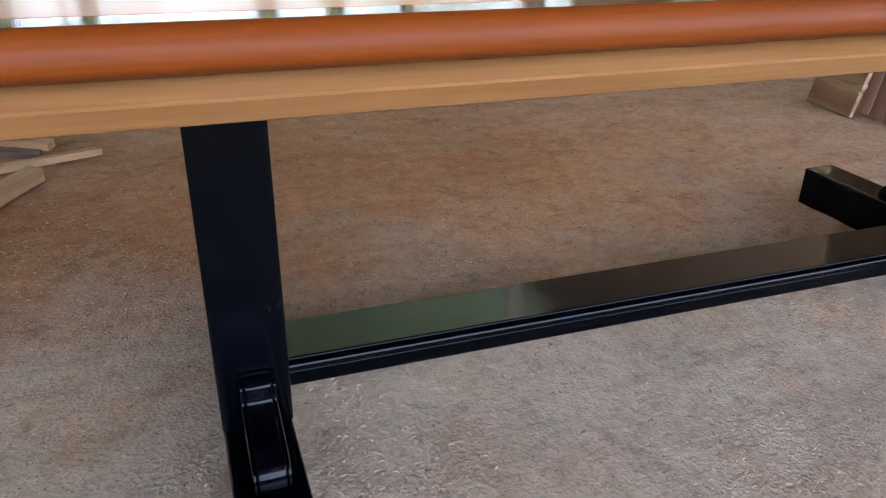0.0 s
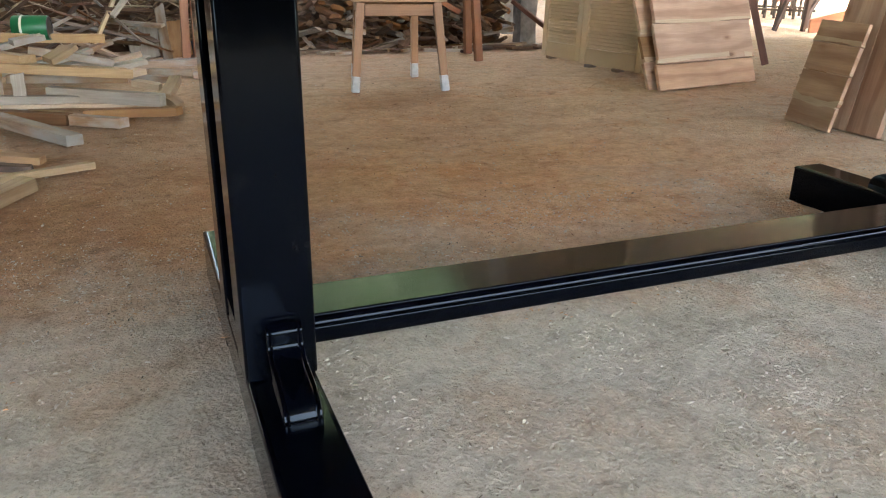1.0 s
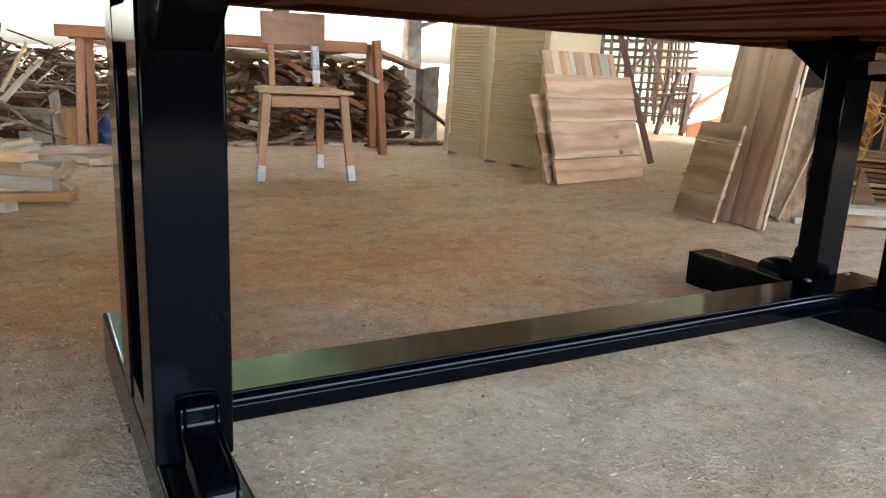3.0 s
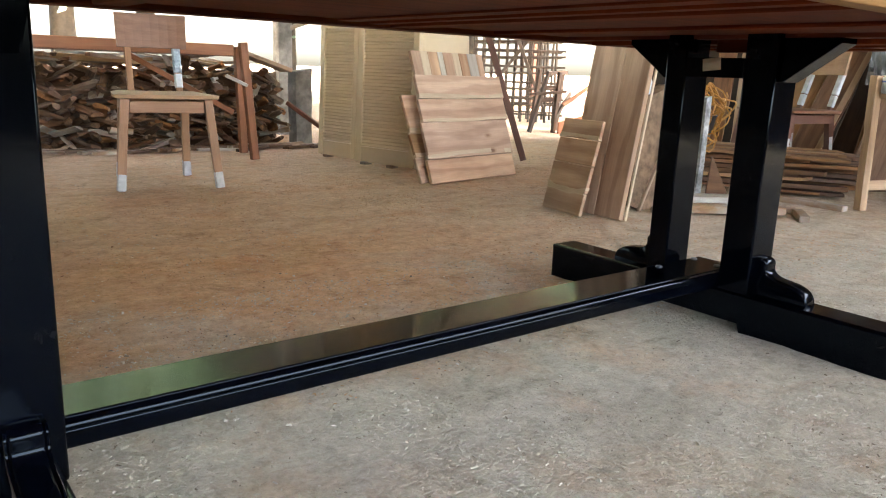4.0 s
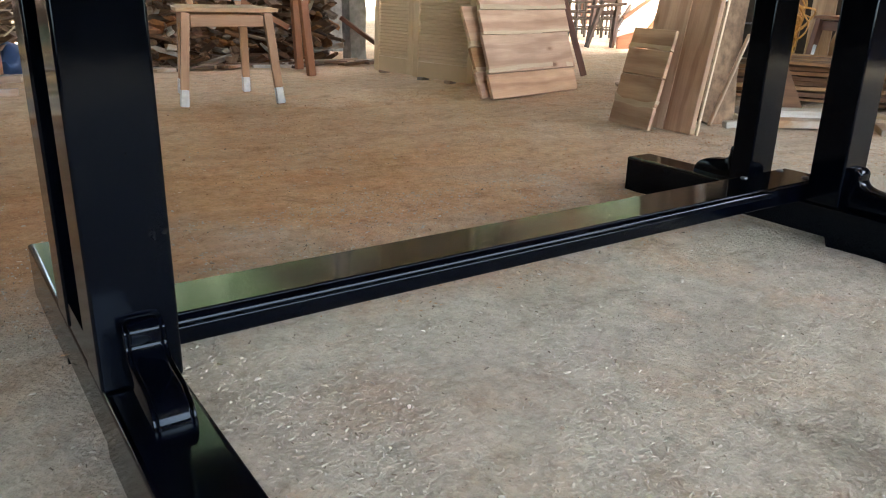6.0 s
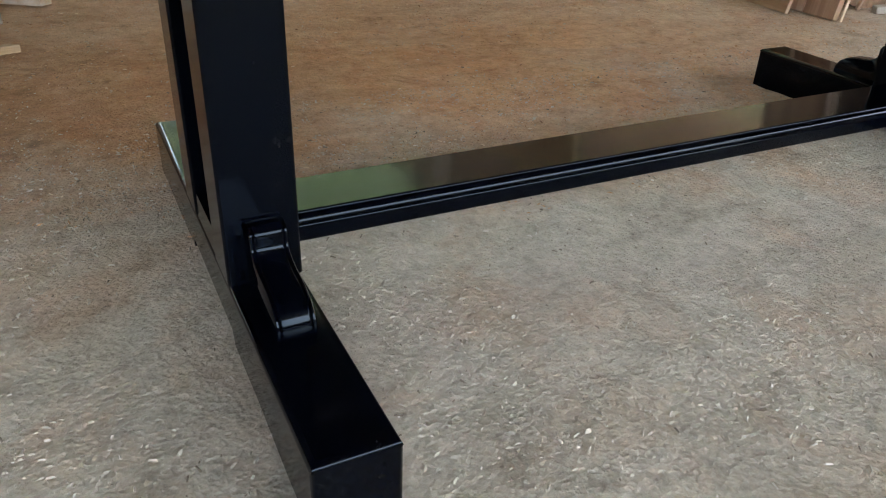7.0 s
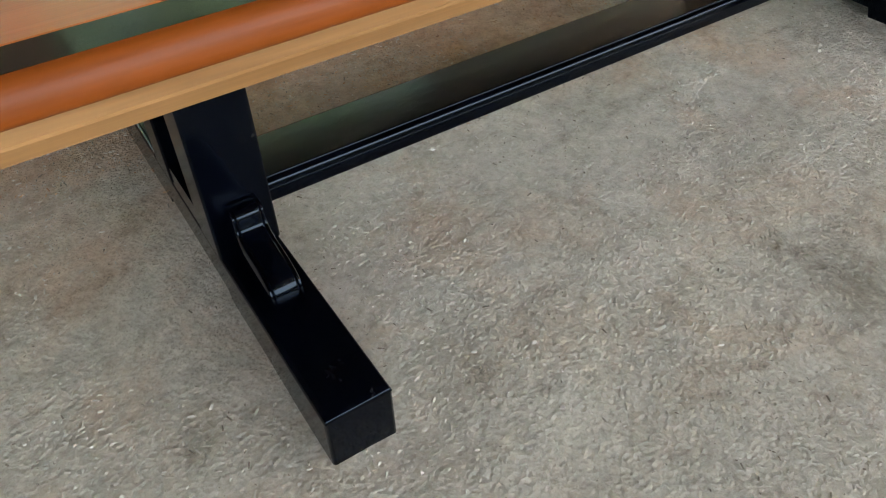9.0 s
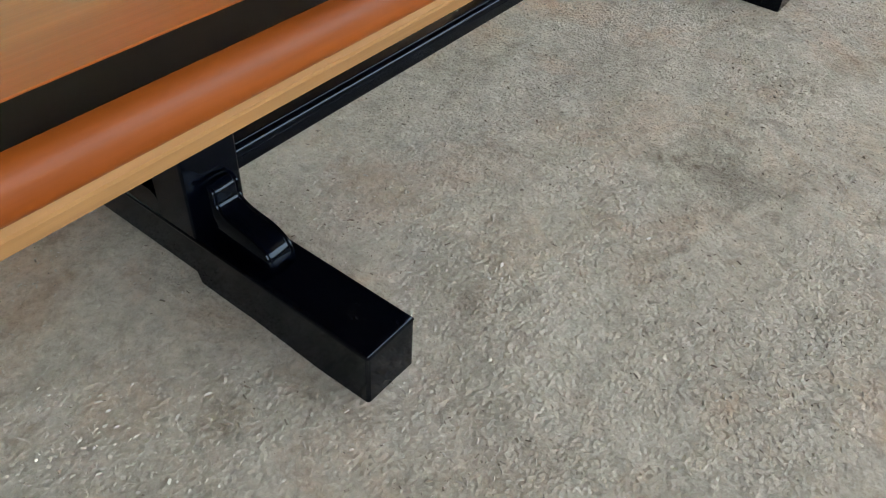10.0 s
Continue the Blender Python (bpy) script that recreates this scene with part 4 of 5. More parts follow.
# ---------------- glued panels leaning ----------------
def glued_panel(p00, p10, p01, n_, mats, thick, label, group="", cat="wooden panel", strips=False):
    """Boards glued edge to edge; corners: bottom start, bottom end, top start."""
    p00, p10, p01 = Vector(p00), Vector(p10), Vector(p01)
    x = (p10 - p00)
    w = x.length
    x.normalize()
    v = p01 - p00
    h = v.length
    zz = (v - x * v.dot(x)).normalized()
    shear = v.dot(x)
    y = zz.cross(x)
    m = Matrix((x, y, zz)).transposed().to_4x4()
    m.translation = p00
    g = thing("glued_panel", m, label, cat, group)
    hh = (h * h - shear * shear) ** 0.5
    r = random.Random(int(w * 1000))
    cuts = [0.0]
    for i in range(n_):
        cuts.append(cuts[-1] + r.uniform(0.6, 1.4))
    cuts = [c / cuts[-1] for c in cuts]
    for i, (a, b) in enumerate(zip(cuts, cuts[1:])):
        if strips:
            part("board", box(hh, (b - a) * w - 0.002, thick * r.uniform(0.9, 1.0), mats[i % len(mats)], 0.002),
                 m @ Matrix.Translation(((a + b) / 2 * w, 0, hh / 2)) @ pose(0, 0, 0, 0, -90, 0) @ pose(0, 0, 0, 90), g)
        else:
            part("board", box(w * r.uniform(0.985, 1.0), (b - a) * hh - 0.004, thick * r.uniform(0.88, 1.0), mats[i % len(mats)], 0.002),
                 m @ Matrix.Translation((w / 2 + shear * (a + b) / 2, 0, hh * (a + b) / 2)) @ pose(0, 0, 0, 90), g)
            if i and r.random() < 0.85:
                # pale sapwood left along the joint
                sw = r.uniform(0.016, 0.040)
                part("sap_edge", rough_board(w * 0.985, sw, thick * 1.03, SAP, 900 + i + int(w * 50), 0.5),
                     m @ Matrix.Translation((w / 2 + shear * a, -0.0006, hh * a + 0.002 + sw * 0.5)) @ pose(0, 0, 0, 90), g)
    return g


glued_panel((2.42, 3.29, 0.0), (3.17, 3.42, 0.0), (2.455, 3.52, 0.585), 4, [PANEL_WOOD], 0.022, "glued plank panel leaning on other panels", "leaning panels")
glued_panel((2.385, 3.335, 0.0), (3.10, 3.46, 0.0), (2.385, 3.55, 0.47), 3, [PANEL_WOOD, WARM_BOARD], 0.022, "plank panel leaning behind another", "leaning panels")
glued_panel((2.53, 3.38, 0.0), (3.17, 3.51, 0.0), (2.565, 3.63, 0.715), 9, [PANEL_WOOD, SAP, TALL_BROWN, SCRAP_GREY], 0.022, "striped panel of mixed pale laths leaning behind", "leaning panels", strips=True)
loose("leaning_post", "dark red timber leaning with its foot on earth", (3.78, 3.98, 0.0), (3.36, 4.36, 1.65), 0.06, 0.045, RED_WOOD, cat="timber")

# wide boards leaning to one side
glued_panel((2.50, 2.50, 0.0), (2.465, 2.235, 0.0), (2.60, 2.485, 0.42), 4, [PANEL_WOOD, TALL_BROWN], 0.02, "small striped plank panel leaning on a board", "leaning boards")
glued_panel((2.57, 2.42, 0.0), (2.57, 2.09, 0.0), (2.84, 2.42, 1.5), 2, [TALL_WOOD, TALL_BROWN], 0.03, "tall pale boards leaning upright", "leaning boards", strips=True)

loose("edge_strip", "thin white-edged strip leaning beside tall boards", (2.572, 2.068, 0.0), (2.842, 2.068, 1.5), 0.008, 0.014, SAP, up=(-1, 0, 0.18), cat="strip")


# ---------------- clutter beyond the table's end ----------------
def spray_bottle(p):
    b = thing("spray_bottle", Matrix.Translation(p), "milky plastic spray bottle standing on a slab", "bottle")
    part("body", lathe([(0.0, 0.0), (0.022, 0.0), (0.024, 0.004), (0.024, 0.055), (0.018, 0.068), (0.009, 0.074), (0.009, 0.08), (0, 0.08)], BOTTLE, 14), b.matrix_basis, b)
    part("nozzle", lathe([(0.0, 0.08), (0.008, 0.08), (0.008, 0.092), (0.005, 0.095), (0.005, 0.108), (0, 0.108)], BOTTLE, 10), b.matrix_basis, b)


tagged(part("soil_slab", rough_board(0.56, 0.19, 0.09, BROWN_STONE, 21, 0.06), along((2.925, 2.268, -0.01), (2.932, 2.278, 0.54), (0.2, 1, 0))), "brown soil-stained slab set upright", "slab")
spray_bottle((2.885, 2.26, 0.54))
loose("thin_stick", "thin pale stick leaning on the slab", (2.83, 2.20, 0.0), (3.02, 2.19, 0.40), 0.018, 0.014, PALE_WOOD, cat="stick")
tagged(part("white_post", rough_board(0.54, 0.045, 0.045, WHITE_FLAKE, 23, 0.10), along((3.442, 2.317, -0.01), (3.482, 2.337, 0.525), (0, 1, 0))), "short post with flaking white paint", "post")
tagged(part("triangular_offcut", prism([(0, 0), (0.13, 0), (0.015, 0.23)], 0.02, STACK_WOOD), along((3.48, 2.28, 0), (3.62, 2.16, 0)) @ Matrix.Translation((-0.09, 0, 0))), "brown triangular board standing on edge", "offcut")
for i, (a, b, w, t, mt) in enumerate((((3.0, 2.10, 0.02), (3.42, 1.82, 0.02), 0.10, 0.035, SCRAP), ((3.05, 2.20, 0.05), (3.5, 1.95, 0.045), 0.12, 0.03, SCRAP_GREY), ((2.84, 2.13, 0.015), (3.0, 2.05, 0.03), 0.04, 0.03, SCRAP_GREY),
                                    ((3.83, 2.12, 0.012), (3.82, 1.70, 0.012), 0.06, 0.028, SCRAP), ((4.10, 2.24, 0.012), (4.30, 1.93, 0.012), 0.05, 0.02, STACK_WOOD), ((3.47, 1.90, 0.012), (3.52, 1.80, 0.012), 0.05, 0.025, SCRAP), ((3.50, 1.78, 0.012), (3.32, 1.65, 0.012), 0.045, 0.03, SCRAP))):
    loose("scrap_plank", "short scrap plank lying on the earth", a, b, w, t, mt, group="scrap planks on the floor")


def cable_coil():
    r = random.Random(9)
    c = thing("cable_coil", pose(3.72, 2.50, 0.42), "tangled yellow cable over a dark basket", "cable")
    for k in range(8):
        pts = []
        ph, rx, rz, n_ = r.uniform(0, 6), r.uniform(0.05, 0.17), r.uniform(0.06, 0.16), r.randint(34, 60)
        for i in range(n_):
            a = i / 28 * 2 * math.pi
            w = 1 + 0.7 * noise.noise((0.9 * a, k * 3.1, 0))
            pts.append((3.72 + rx * w * math.cos(a + ph) + 0.05 * noise.noise((a, k, 5)), 2.52 - 0.012 * k + 0.05 * math.sin(2 * a + ph), 0.43 + rz * w * math.sin(a + ph) + 0.04 * noise.noise((a, k, 9))))
        part("loop", tube(pts, 0.0046, YELLOW_CABLE, 6), Matrix.Identity(4), c)
    part("basket", lathe([(0, 0.30), (0.12, 0.30), (0.15, 0.42), (0.155, 0.43), (0.145, 0.43), (0.11, 0.31), (0, 0.31)], DARK_PLASTIC, 20), Matrix.Translation((3.74, 2.60, -0.01)), c, "dark woven basket")
    part("hanging_end", tube([(3.68, 2.44, 0.44), (3.67, 2.43, 0.36), (3.675, 2.43, 0.29)], 0.006, YELLOW_CABLE, 6), Matrix.Identity(4), c)


cable_coil()


def board_stack():
    s = thing("board_stack", pose(4.08, 2.40, 0), "low stack of rough dark brown boards", "board stack")
    r = random.Random(31)
    z, k = 0.010, 0
    run, side = Vector((0.50, -0.866, 0)), Vector((0.866, 0.50, 0))
    while z < 0.185:
        t = r.uniform(0.014, 0.022)
        for q in range(4):
            ln = r.uniform(0.9, 1.45)
            tip = r.uniform(-0.22, 0.14) + 0.45
            o = Vector((4.06, 2.36, z + t / 2)) + side * (q * 0.125 + r.uniform(-0.035, 0.03)) + run * (tip - ln / 2)
            part("board", rough_board(ln, r.uniform(0.10, 0.13), t, r.choice((STACK_WOOD, STACK_WOOD, STACK_WOOD, WARM_BOARD)), 300 + k, 0.10), along(o - run, o + run) @ pose(0, 0, 0, r.uniform(-1.5, 1.5), r.uniform(-0.8, 0.8), r.uniform(-4, 4)), s)
            k += 1
        z += t + r.uniform(0.003, 0.012)
    for q in range(5):
        o = Vector((4.02, 2.30, z + 0.006 + 0.004 * q)) + side * (0.09 * q) + run * r.uniform(-0.05, 0.1)
        part("board", rough_board(r.uniform(0.7, 1.1), 0.11, 0.014, (WARM_BOARD, STACK_WOOD)[q % 2], 400 + q, 0.12), along(o - run, o + run) @ pose(0, 0, 0, 0, r.uniform(-1, 1), r.uniform(-8, 8)), s)


board_stack()
chair(pose(4.74, 2.55, 0.0, 0, 0, -105), RED_WOOD, BACK_WOOD, "", "red-brown wooden chair with paper-wrapped posts behind stacked boards", True, PAPER, CHAIR_SEAT, (0.30, 0.66))


def bench_frame():
    """An unfinished bench: four legs and a corner post, seat rails, low stretchers, boards nailed across the back."""
    f = thing("unfinished_bench", pose(4.35, 1.5, 0), "pale unfinished bench frame with boards nailed across", "bench frame")
    a, b, c, d, e = (Vector(p) for p in ((3.935, 1.682, 0), (4.40, 1.72, 0), (4.39, 1.61, 0), (4.85, 1.665, 0), (3.885, 1.195, 0)))
    z = Vector((0, 0, 1))

    def rail(name, p, q, z0, z1, w, t, mat, label=""):
        beam(name, p + z * z0, q + z * z1, w, t, mat, f, label)

    for p, top, w in ((a, 0.665, 0.044), (b, 0.56, 0.036), (c, 0.665, 0.040), (d, 0.40, 0.075), (e, 0.68, 0.050)):
        ln = top
        out = [(-ln / 2, -w * 0.5), (-ln / 2, w * 0.42), (-ln * 0.1, w * 0.5), (ln * 0.08, w * 0.36), (ln * 0.2, w * 0.5), (ln / 2, w * 0.46), (ln / 2, -w * 0.5)]
        part("leg", prism(out, 0.04, PALE_WOOD, 0.003, "leg"), along(p, p + z * top + Vector((-0.02, 0.01, 0)), (0.35, 0.94, 0)), f)
    rail("seat_rail", a, e, 0.568, 0.580, 0.030, 0.024, PALE_WOOD)
    rail("back_board", a.lerp(c, 0.04), a.lerp(c, 0.96), 0.625, 0.622, 0.020, 0.085, PALE_CREAM, "cream-painted board")
    rail("back_board", c.lerp(e, 0.03), c.lerp(e, 0.95), 0.620, 0.630, 0.020, 0.090, PALE_WOOD)
    rail("back_board", c.lerp(e, 0.03), c.lerp(e, 0.95), 0.500, 0.510, 0.018, 0.130, ORANGE_WOOD, "brown board")
    rail("back_board", c.lerp(e, 0.01), c.lerp(e, 0.96), 0.400, 0.405, 0.024, 0.060, WARM_BOARD)
    rail("lip", c.lerp(e, 0.01), c.lerp(e, 0.96), 0.360, 0.365, 0.030, 0.016, SAP, "pale lip under the boards")
    rail("stretcher", a.lerp(c, 0.05), a.lerp(c, 0.95), 0.125, 0.115, 0.022, 0.050, PALE_WOOD)
    rail("stretcher", c.lerp(d, 0.04), c.lerp(d, 0.9), 0.125, 0.125, 0.022, 0.045, PALE_WOOD)
    rail("stretcher", e + Vector((0.03, 0, 0)), e + Vector((0.50, -0.12, 0)), 0.120, 0.130, 0.022, 0.055, PALE_WOOD)
    beam("brace", c + z * 0.12, c.lerp(d, 0.35) + z * 0.36, 0.02, 0.04, WARM_BOARD, f)
    return f


bench_frame()


def tape_mug():
    g = thing("mug", pose(3.925, 1.625, 0.581), "white mug with a blue band on the bench frame", "mug")
    part("body", lathe([(0.0, 0.0), (0.035, 0.0), (0.040, 0.008), (0.041, 0.074), (0.038, 0.076), (0.036, 0.064), (0.035, 0.01), (0, 0.008)], PAPER, 18), g.matrix_basis, g)
    part("band", lathe([(0.0413, 0.052), (0.0417, 0.053), (0.0417, 0.060), (0.0413, 0.061)], BLUE_LINE, 18), g.matrix_basis, g, "blue band")
    b = thing("paint_brush", pose(3.93, 1.625, 0.595), "long-handled paint brush standing in a mug", "brush")
    part("handle", tube([(3.932, 1.622, 0.625), (3.955, 1.58, 0.69), (4.01, 1.50, 0.785)], [0.009, 0.008, 0.005], WARM_BOARD, 8), Matrix.Identity(4), b)
    part("bristles", tube([(3.924, 1.634, 0.593), (3.930, 1.625, 0.615), (3.933, 1.620, 0.63)], [0.010, 0.012, 0.010], DARK_PLASTIC, 8), Matrix.Identity(4), b, "dark bristles")


tape_mug()


def crumpled(p, r0, mat, label):
    bm = bmesh.new()
    bmesh.ops.create_icosphere(bm, subdivisions=3, radius=r0)
    for v in bm.verts:
        v.co *= 0.85 + 0.35 * noise.noise(v.co * 40 + Vector((3, 1, 2)))
        v.co.z = max(v.co.z, -r0 * 0.8)
    tagged(part("paper_ball", finish(bm, "paper_ball", mat), Matrix.Translation(p)), label, "paper ball")


crumpled((3.775, 1.452, 0.026), 0.036, PRINT, "crumpled blue and white paper ball on earth")


def tall_boards():
    """Boards of many widths leaning back against the dark wall."""
    data = (
        ((5.16, 2.96, 0.0), (5.80, 2.64, 1.35), 0.29, WARM_BOARD), ((5.20, 2.69, 0.0), (5.78, 2.48, 1.32), 0.21, STACK_WOOD), ((5.05, 2.55, 0.0), (5.56, 2.36, 1.10), 0.04, PALE_WOOD),
        ((5.49, 2.54, 0.0), (5.90, 2.40, 1.36), 0.19, DARK_BOARD), ((5.41, 2.29, 0.0), (5.98, 2.33, 1.34), 0.24, RUST_WOOD), ((4.90, 1.96, 0.0), (5.58, 1.95, 1.28), 0.13, WARM_BOARD),
        ((4.98, 1.89, 0.0), (5.70, 1.90, 1.28), 0.045, BARK), ((4.73, 1.99, 0.0), (5.12, 2.03, 0.60), 0.27, STACK_WOOD), ((5.39, 1.78, 0.0), (5.80, 1.89, 1.34), 0.18, RUST_WOOD),
        ((5.03, 1.58, 0.0), (5.52, 1.80, 1.24), 0.24, DARK_BOARD), ((4.90, 1.70, 0.0), (5.00, 1.79, 0.62), 0.24, RED_WOOD), ((4.97, 3.24, 0.0), (5.32, 3.38, 1.25), 0.14, STACK_WOOD),
        ((5.07, 3.06, 0.0), (5.40, 3.24, 1.25), 0.16, PALE_WOOD), ((5.28, 2.82, 0.0), (5.72, 2.95, 1.40), 0.20, DARK_BOARD), ((5.60, 2.08, 0.0), (6.02, 2.14, 1.45), 0.26, DARK_BOARD),
        ((5.25, 1.35, 0.0), (5.75, 1.55, 1.35), 0.22, STACK_WOOD), ((5.05, 1.15, 0.0), (5.55, 1.30, 1.30), 0.20, RUST_WOOD),
    )
    for i, (a, b, w, mt) in enumerate(data):
        ln = (Vector(b) - Vector(a)).length
        tagged(part("tall_board", rough_board(ln, w, 0.026, mt, 500 + i, 0.07), along(a, b, (-0.9, -0.42, 0.3))), "tall rough board leaning back at a slant", "board", "tall leaning boards")
    bm = bmesh.new()
    bmesh.ops.create_grid(bm, x_segments=14, y_segments=18, size=0.5)
    for v in bm.verts:
        v.co.z = 0.10 * noise.noise(v.co * 5) + 0.05 * noise.noise(v.co * 13)
    bmesh.ops.solidify(bm, geom=bm.faces[:], thickness=0.004)
    m = along((5.20, 2.20, 0.62), (5.33, 2.22, 1.15), (-0.9, -0.42, 0.3)) @ Matrix.Diagonal((0.55, 0.20, 0.35, 1))
    tagged(part("plastic_sheet", finish(bm, "plastic_sheet", GREY_PLASTIC), m), "wrinkled grey plastic sheet hung over boards", "plastic sheet")


tall_boards()
# wall behind the boards; its unseen upper part is added to cut light here
back_wall = part("wall_east", box(5.2, 0.08, 3.6, DARK_WALL, 0.01), along((6.75, 0.2, 1.80), (6.20, 4.2, 1.80)))
tagged(back_wall, "dark boarded wall behind the leaning boards", "wall", kind="structure")


# ---------------- far side: chair frame, lattice ----------------
def far_frame():
    f = thing("unfinished_armchair", pose(5.9, 5.9, 0), "dark brown unfinished armchair frame", "chair frame")
    pts = [((5.72, 5.93, 0), (5.86, 5.82, 0.64)), ((5.95, 5.80, 0), (5.98, 5.78, 0.64)), ((6.22, 6.03, 0), (6.26, 6.0, 0.66)), ((6.0, 6.2, 0), (6.05, 6.15, 0.66))]
    for a, b in pts:
        beam("leg", a, b, 0.042, 0.038, DARK_BOARD, f, up=(0, 1, 0))
    for a, b in (((5.84, 5.84, 0.62), (6.30, 5.98, 0.64)), ((5.8, 5.87, 0.34), (6.0, 5.80, 0.36)), ((5.97, 5.8, 0.15), (6.35, 5.95, 0.42)), ((5.82, 5.84, 0.48), (6.0, 5.79, 0.48)), ((6.0, 5.8, 0.3), (6.24, 6.0, 0.3))):
        beam("rail", a, b, 0.03, 0.045, DARK_BOARD, f)
    beam("arm", (5.66, 5.90, 0.40), (6.05, 5.74, 0.44), 0.06, 0.03, DARK_BOARD, f)
    part("side_board", prism([(-0.22, 0.0), (0.30, 0.0), (0.30, 0.42), (0.10, 0.20), (-0.22, 0.12)], 0.025, ORANGE_WOOD), pose(6.12, 5.62, 0.0, 0, 0, -20), f, "curved orange-brown side board")
    beam("arm", (6.0, 5.72, 0.30), (6.36, 5.60, 0.55), 0.03, 0.04, ORANGE_WOOD, f)


far_frame()


def lattice_rack():
    g = thing("lattice_rack", pose(6.9, 7.3, 0), "tall rack of pale weathered timber lattice", "rack")
    base, e = Vector((6.45, 7.75, 0)), Vector((0.66, -0.74, 0))
    for row in range(2):
        o = base + Vector((0.45, 0.5, 0)) * row
        for k in range(11):
            p = o + e * (k * 0.105)
            beam("post", p, p + Vector((0.03 * (k % 3 - 1), 0, 2.2)), 0.03, 0.025, LATTICE, g, up=(0, 1, 0))
        for k in range(21):
            z = 0.10 + k * 0.10
            beam("rail", o + e * -0.05 + Vector((0, -0.03, z)), o + e * 1.15 + Vector((0, -0.03, z + 0.03 * (k % 2))), 0.025, 0.025, LATTICE, g)
    beam("brace", base + Vector((0, -0.06, 0.2)), base + e * 1.0 + Vector((0, -0.06, 1.5)), 0.03, 0.04, LATTICE, g)
    beam("brace", base + e * 0.9 + Vector((0, -0.08, 0.1)), base + e * 0.2 + Vector((0, -0.08, 1.7)), 0.03, 0.04, LATTICE, g)


lattice_rack()


# ---------------- scrap heap at the other side ----------------
def scrap_heap():
    s = thing("scrap_heap", pose(-0.6, 5.6, 0), "tangled heap of weathered sticks and offcuts", "scrap heap")
    r = random.Random(77)
    mats = (SCRAP, BARK, RUST_WOOD, BARK, SCRAP, BARK)
    kinds = [rough_board(r.uniform(0.22, 0.85), r.uniform(0.010, 0.034), r.uniform(0.009, 0.020), mats[i % 6], 600 + i, 0.28) for i in range(40)]
    for i in range(290):
        x = r.uniform(-1.75, 0.62)
        y = r.uniform(5.25 if x < 0.05 else 5.55, 6.5)
        top = 0.58 * max(0.12, min(1.0, (0.95 - x) / 0.5)) * min(1.0, (y - 4.9) / 0.7)
        z = top * r.random() ** 0.7 + 0.02
        part("offcut", r.choice(kinds), pose(x, y, z, r.uniform(-30, 30), r.uniform(-28, 28), r.choice((-35, -20, 20, 35, 60, 80, -60)) + r.uniform(-25, 25)), s)
    for i in range(10):
        x = r.uniform(-1.8, 0.05)
        part("offcut", rough_board(r.uniform(0.4, 0.75), r.uniform(0.02, 0.045), 0.02, r.choice((SCRAP, RED_WOOD, SCRAP_GREY, SAP)), 700 + i, 0.15), pose(x, r.uniform(5.2, 5.6), r.uniform(0.25, 0.45), 0, r.uniform(-60, -20), r.uniform(-30, 60)), s)
    part("pile_core", rough_board(2.3, 0.9, 0.36, BARK, 8, 0.2), pose(-0.75, 6.30, 0.17), s)
    part("offcut", rough_board(0.6, 0.11, 0.03, ORANGE_WOOD, 790, 0.1), pose(-0.46, 5.35, 0.63, 70, -8, 8), s)
    # a litter of twigs and slivers too fine to count, over the whole heap
    g = np.random.default_rng(78)
    n_ = 900
    x = g.uniform(-1.8, 0.45, n_)
    y = g.uniform(5.45, 6.5, n_)
    top = 0.55 * np.clip((0.95 - x) / 0.5, 0.12, 1.0) * np.clip((y - 4.85) / 0.7, 0.0, 1.0)
    c = np.column_stack([x, y, top * g.random(n_) ** 0.6 + 0.02])
    a = g.uniform(-1.2, 1.2, n_) + g.choice([0.0, 0.8, -0.6], n_)
    e = g.uniform(-0.7, 0.7, n_)
    d = np.column_stack([np.cos(a) * np.cos(e), np.sin(a) * np.cos(e), np.sin(e)]) * g.uniform(0.05, 0.18, n_)[:, None]
    w = g.uniform(0.003, 0.009, (n_, 1))
    u = np.cross(d, [0.1, 0.2, 1.0])
    u = u / np.linalg.norm(u, axis=1)[:, None] * w
    v = np.cross(d, u)
    v = v / np.linalg.norm(v, axis=1)[:, None] * w
    ring = [u, -0.5 * u + 0.87 * v, -0.5 * u - 0.87 * v]
    verts = np.stack([c - d + q for q in ring] + [c + d + 0.7 * q for q in ring], axis=1)
    faces = []
    base = (np.arange(n_) * 6)[:, None]
    for f in ((0, 1, 4, 3), (1, 2, 5, 4), (2, 0, 3, 5), (2, 1, 0), (3, 4, 5)):
        faces += (base + np.array(f)[None, :]).tolist()
    me = bpy.data.meshes.new("brushwood")
    me.from_pydata(verts.reshape(-1, 3).tolist(), [], faces)
    me.materials.append(TWIG)
    tagged(part("brushwood", me, Matrix.Identity(4), s), "fine grey-brown twigs and slivers", kind="stuff")


scrap_heap()


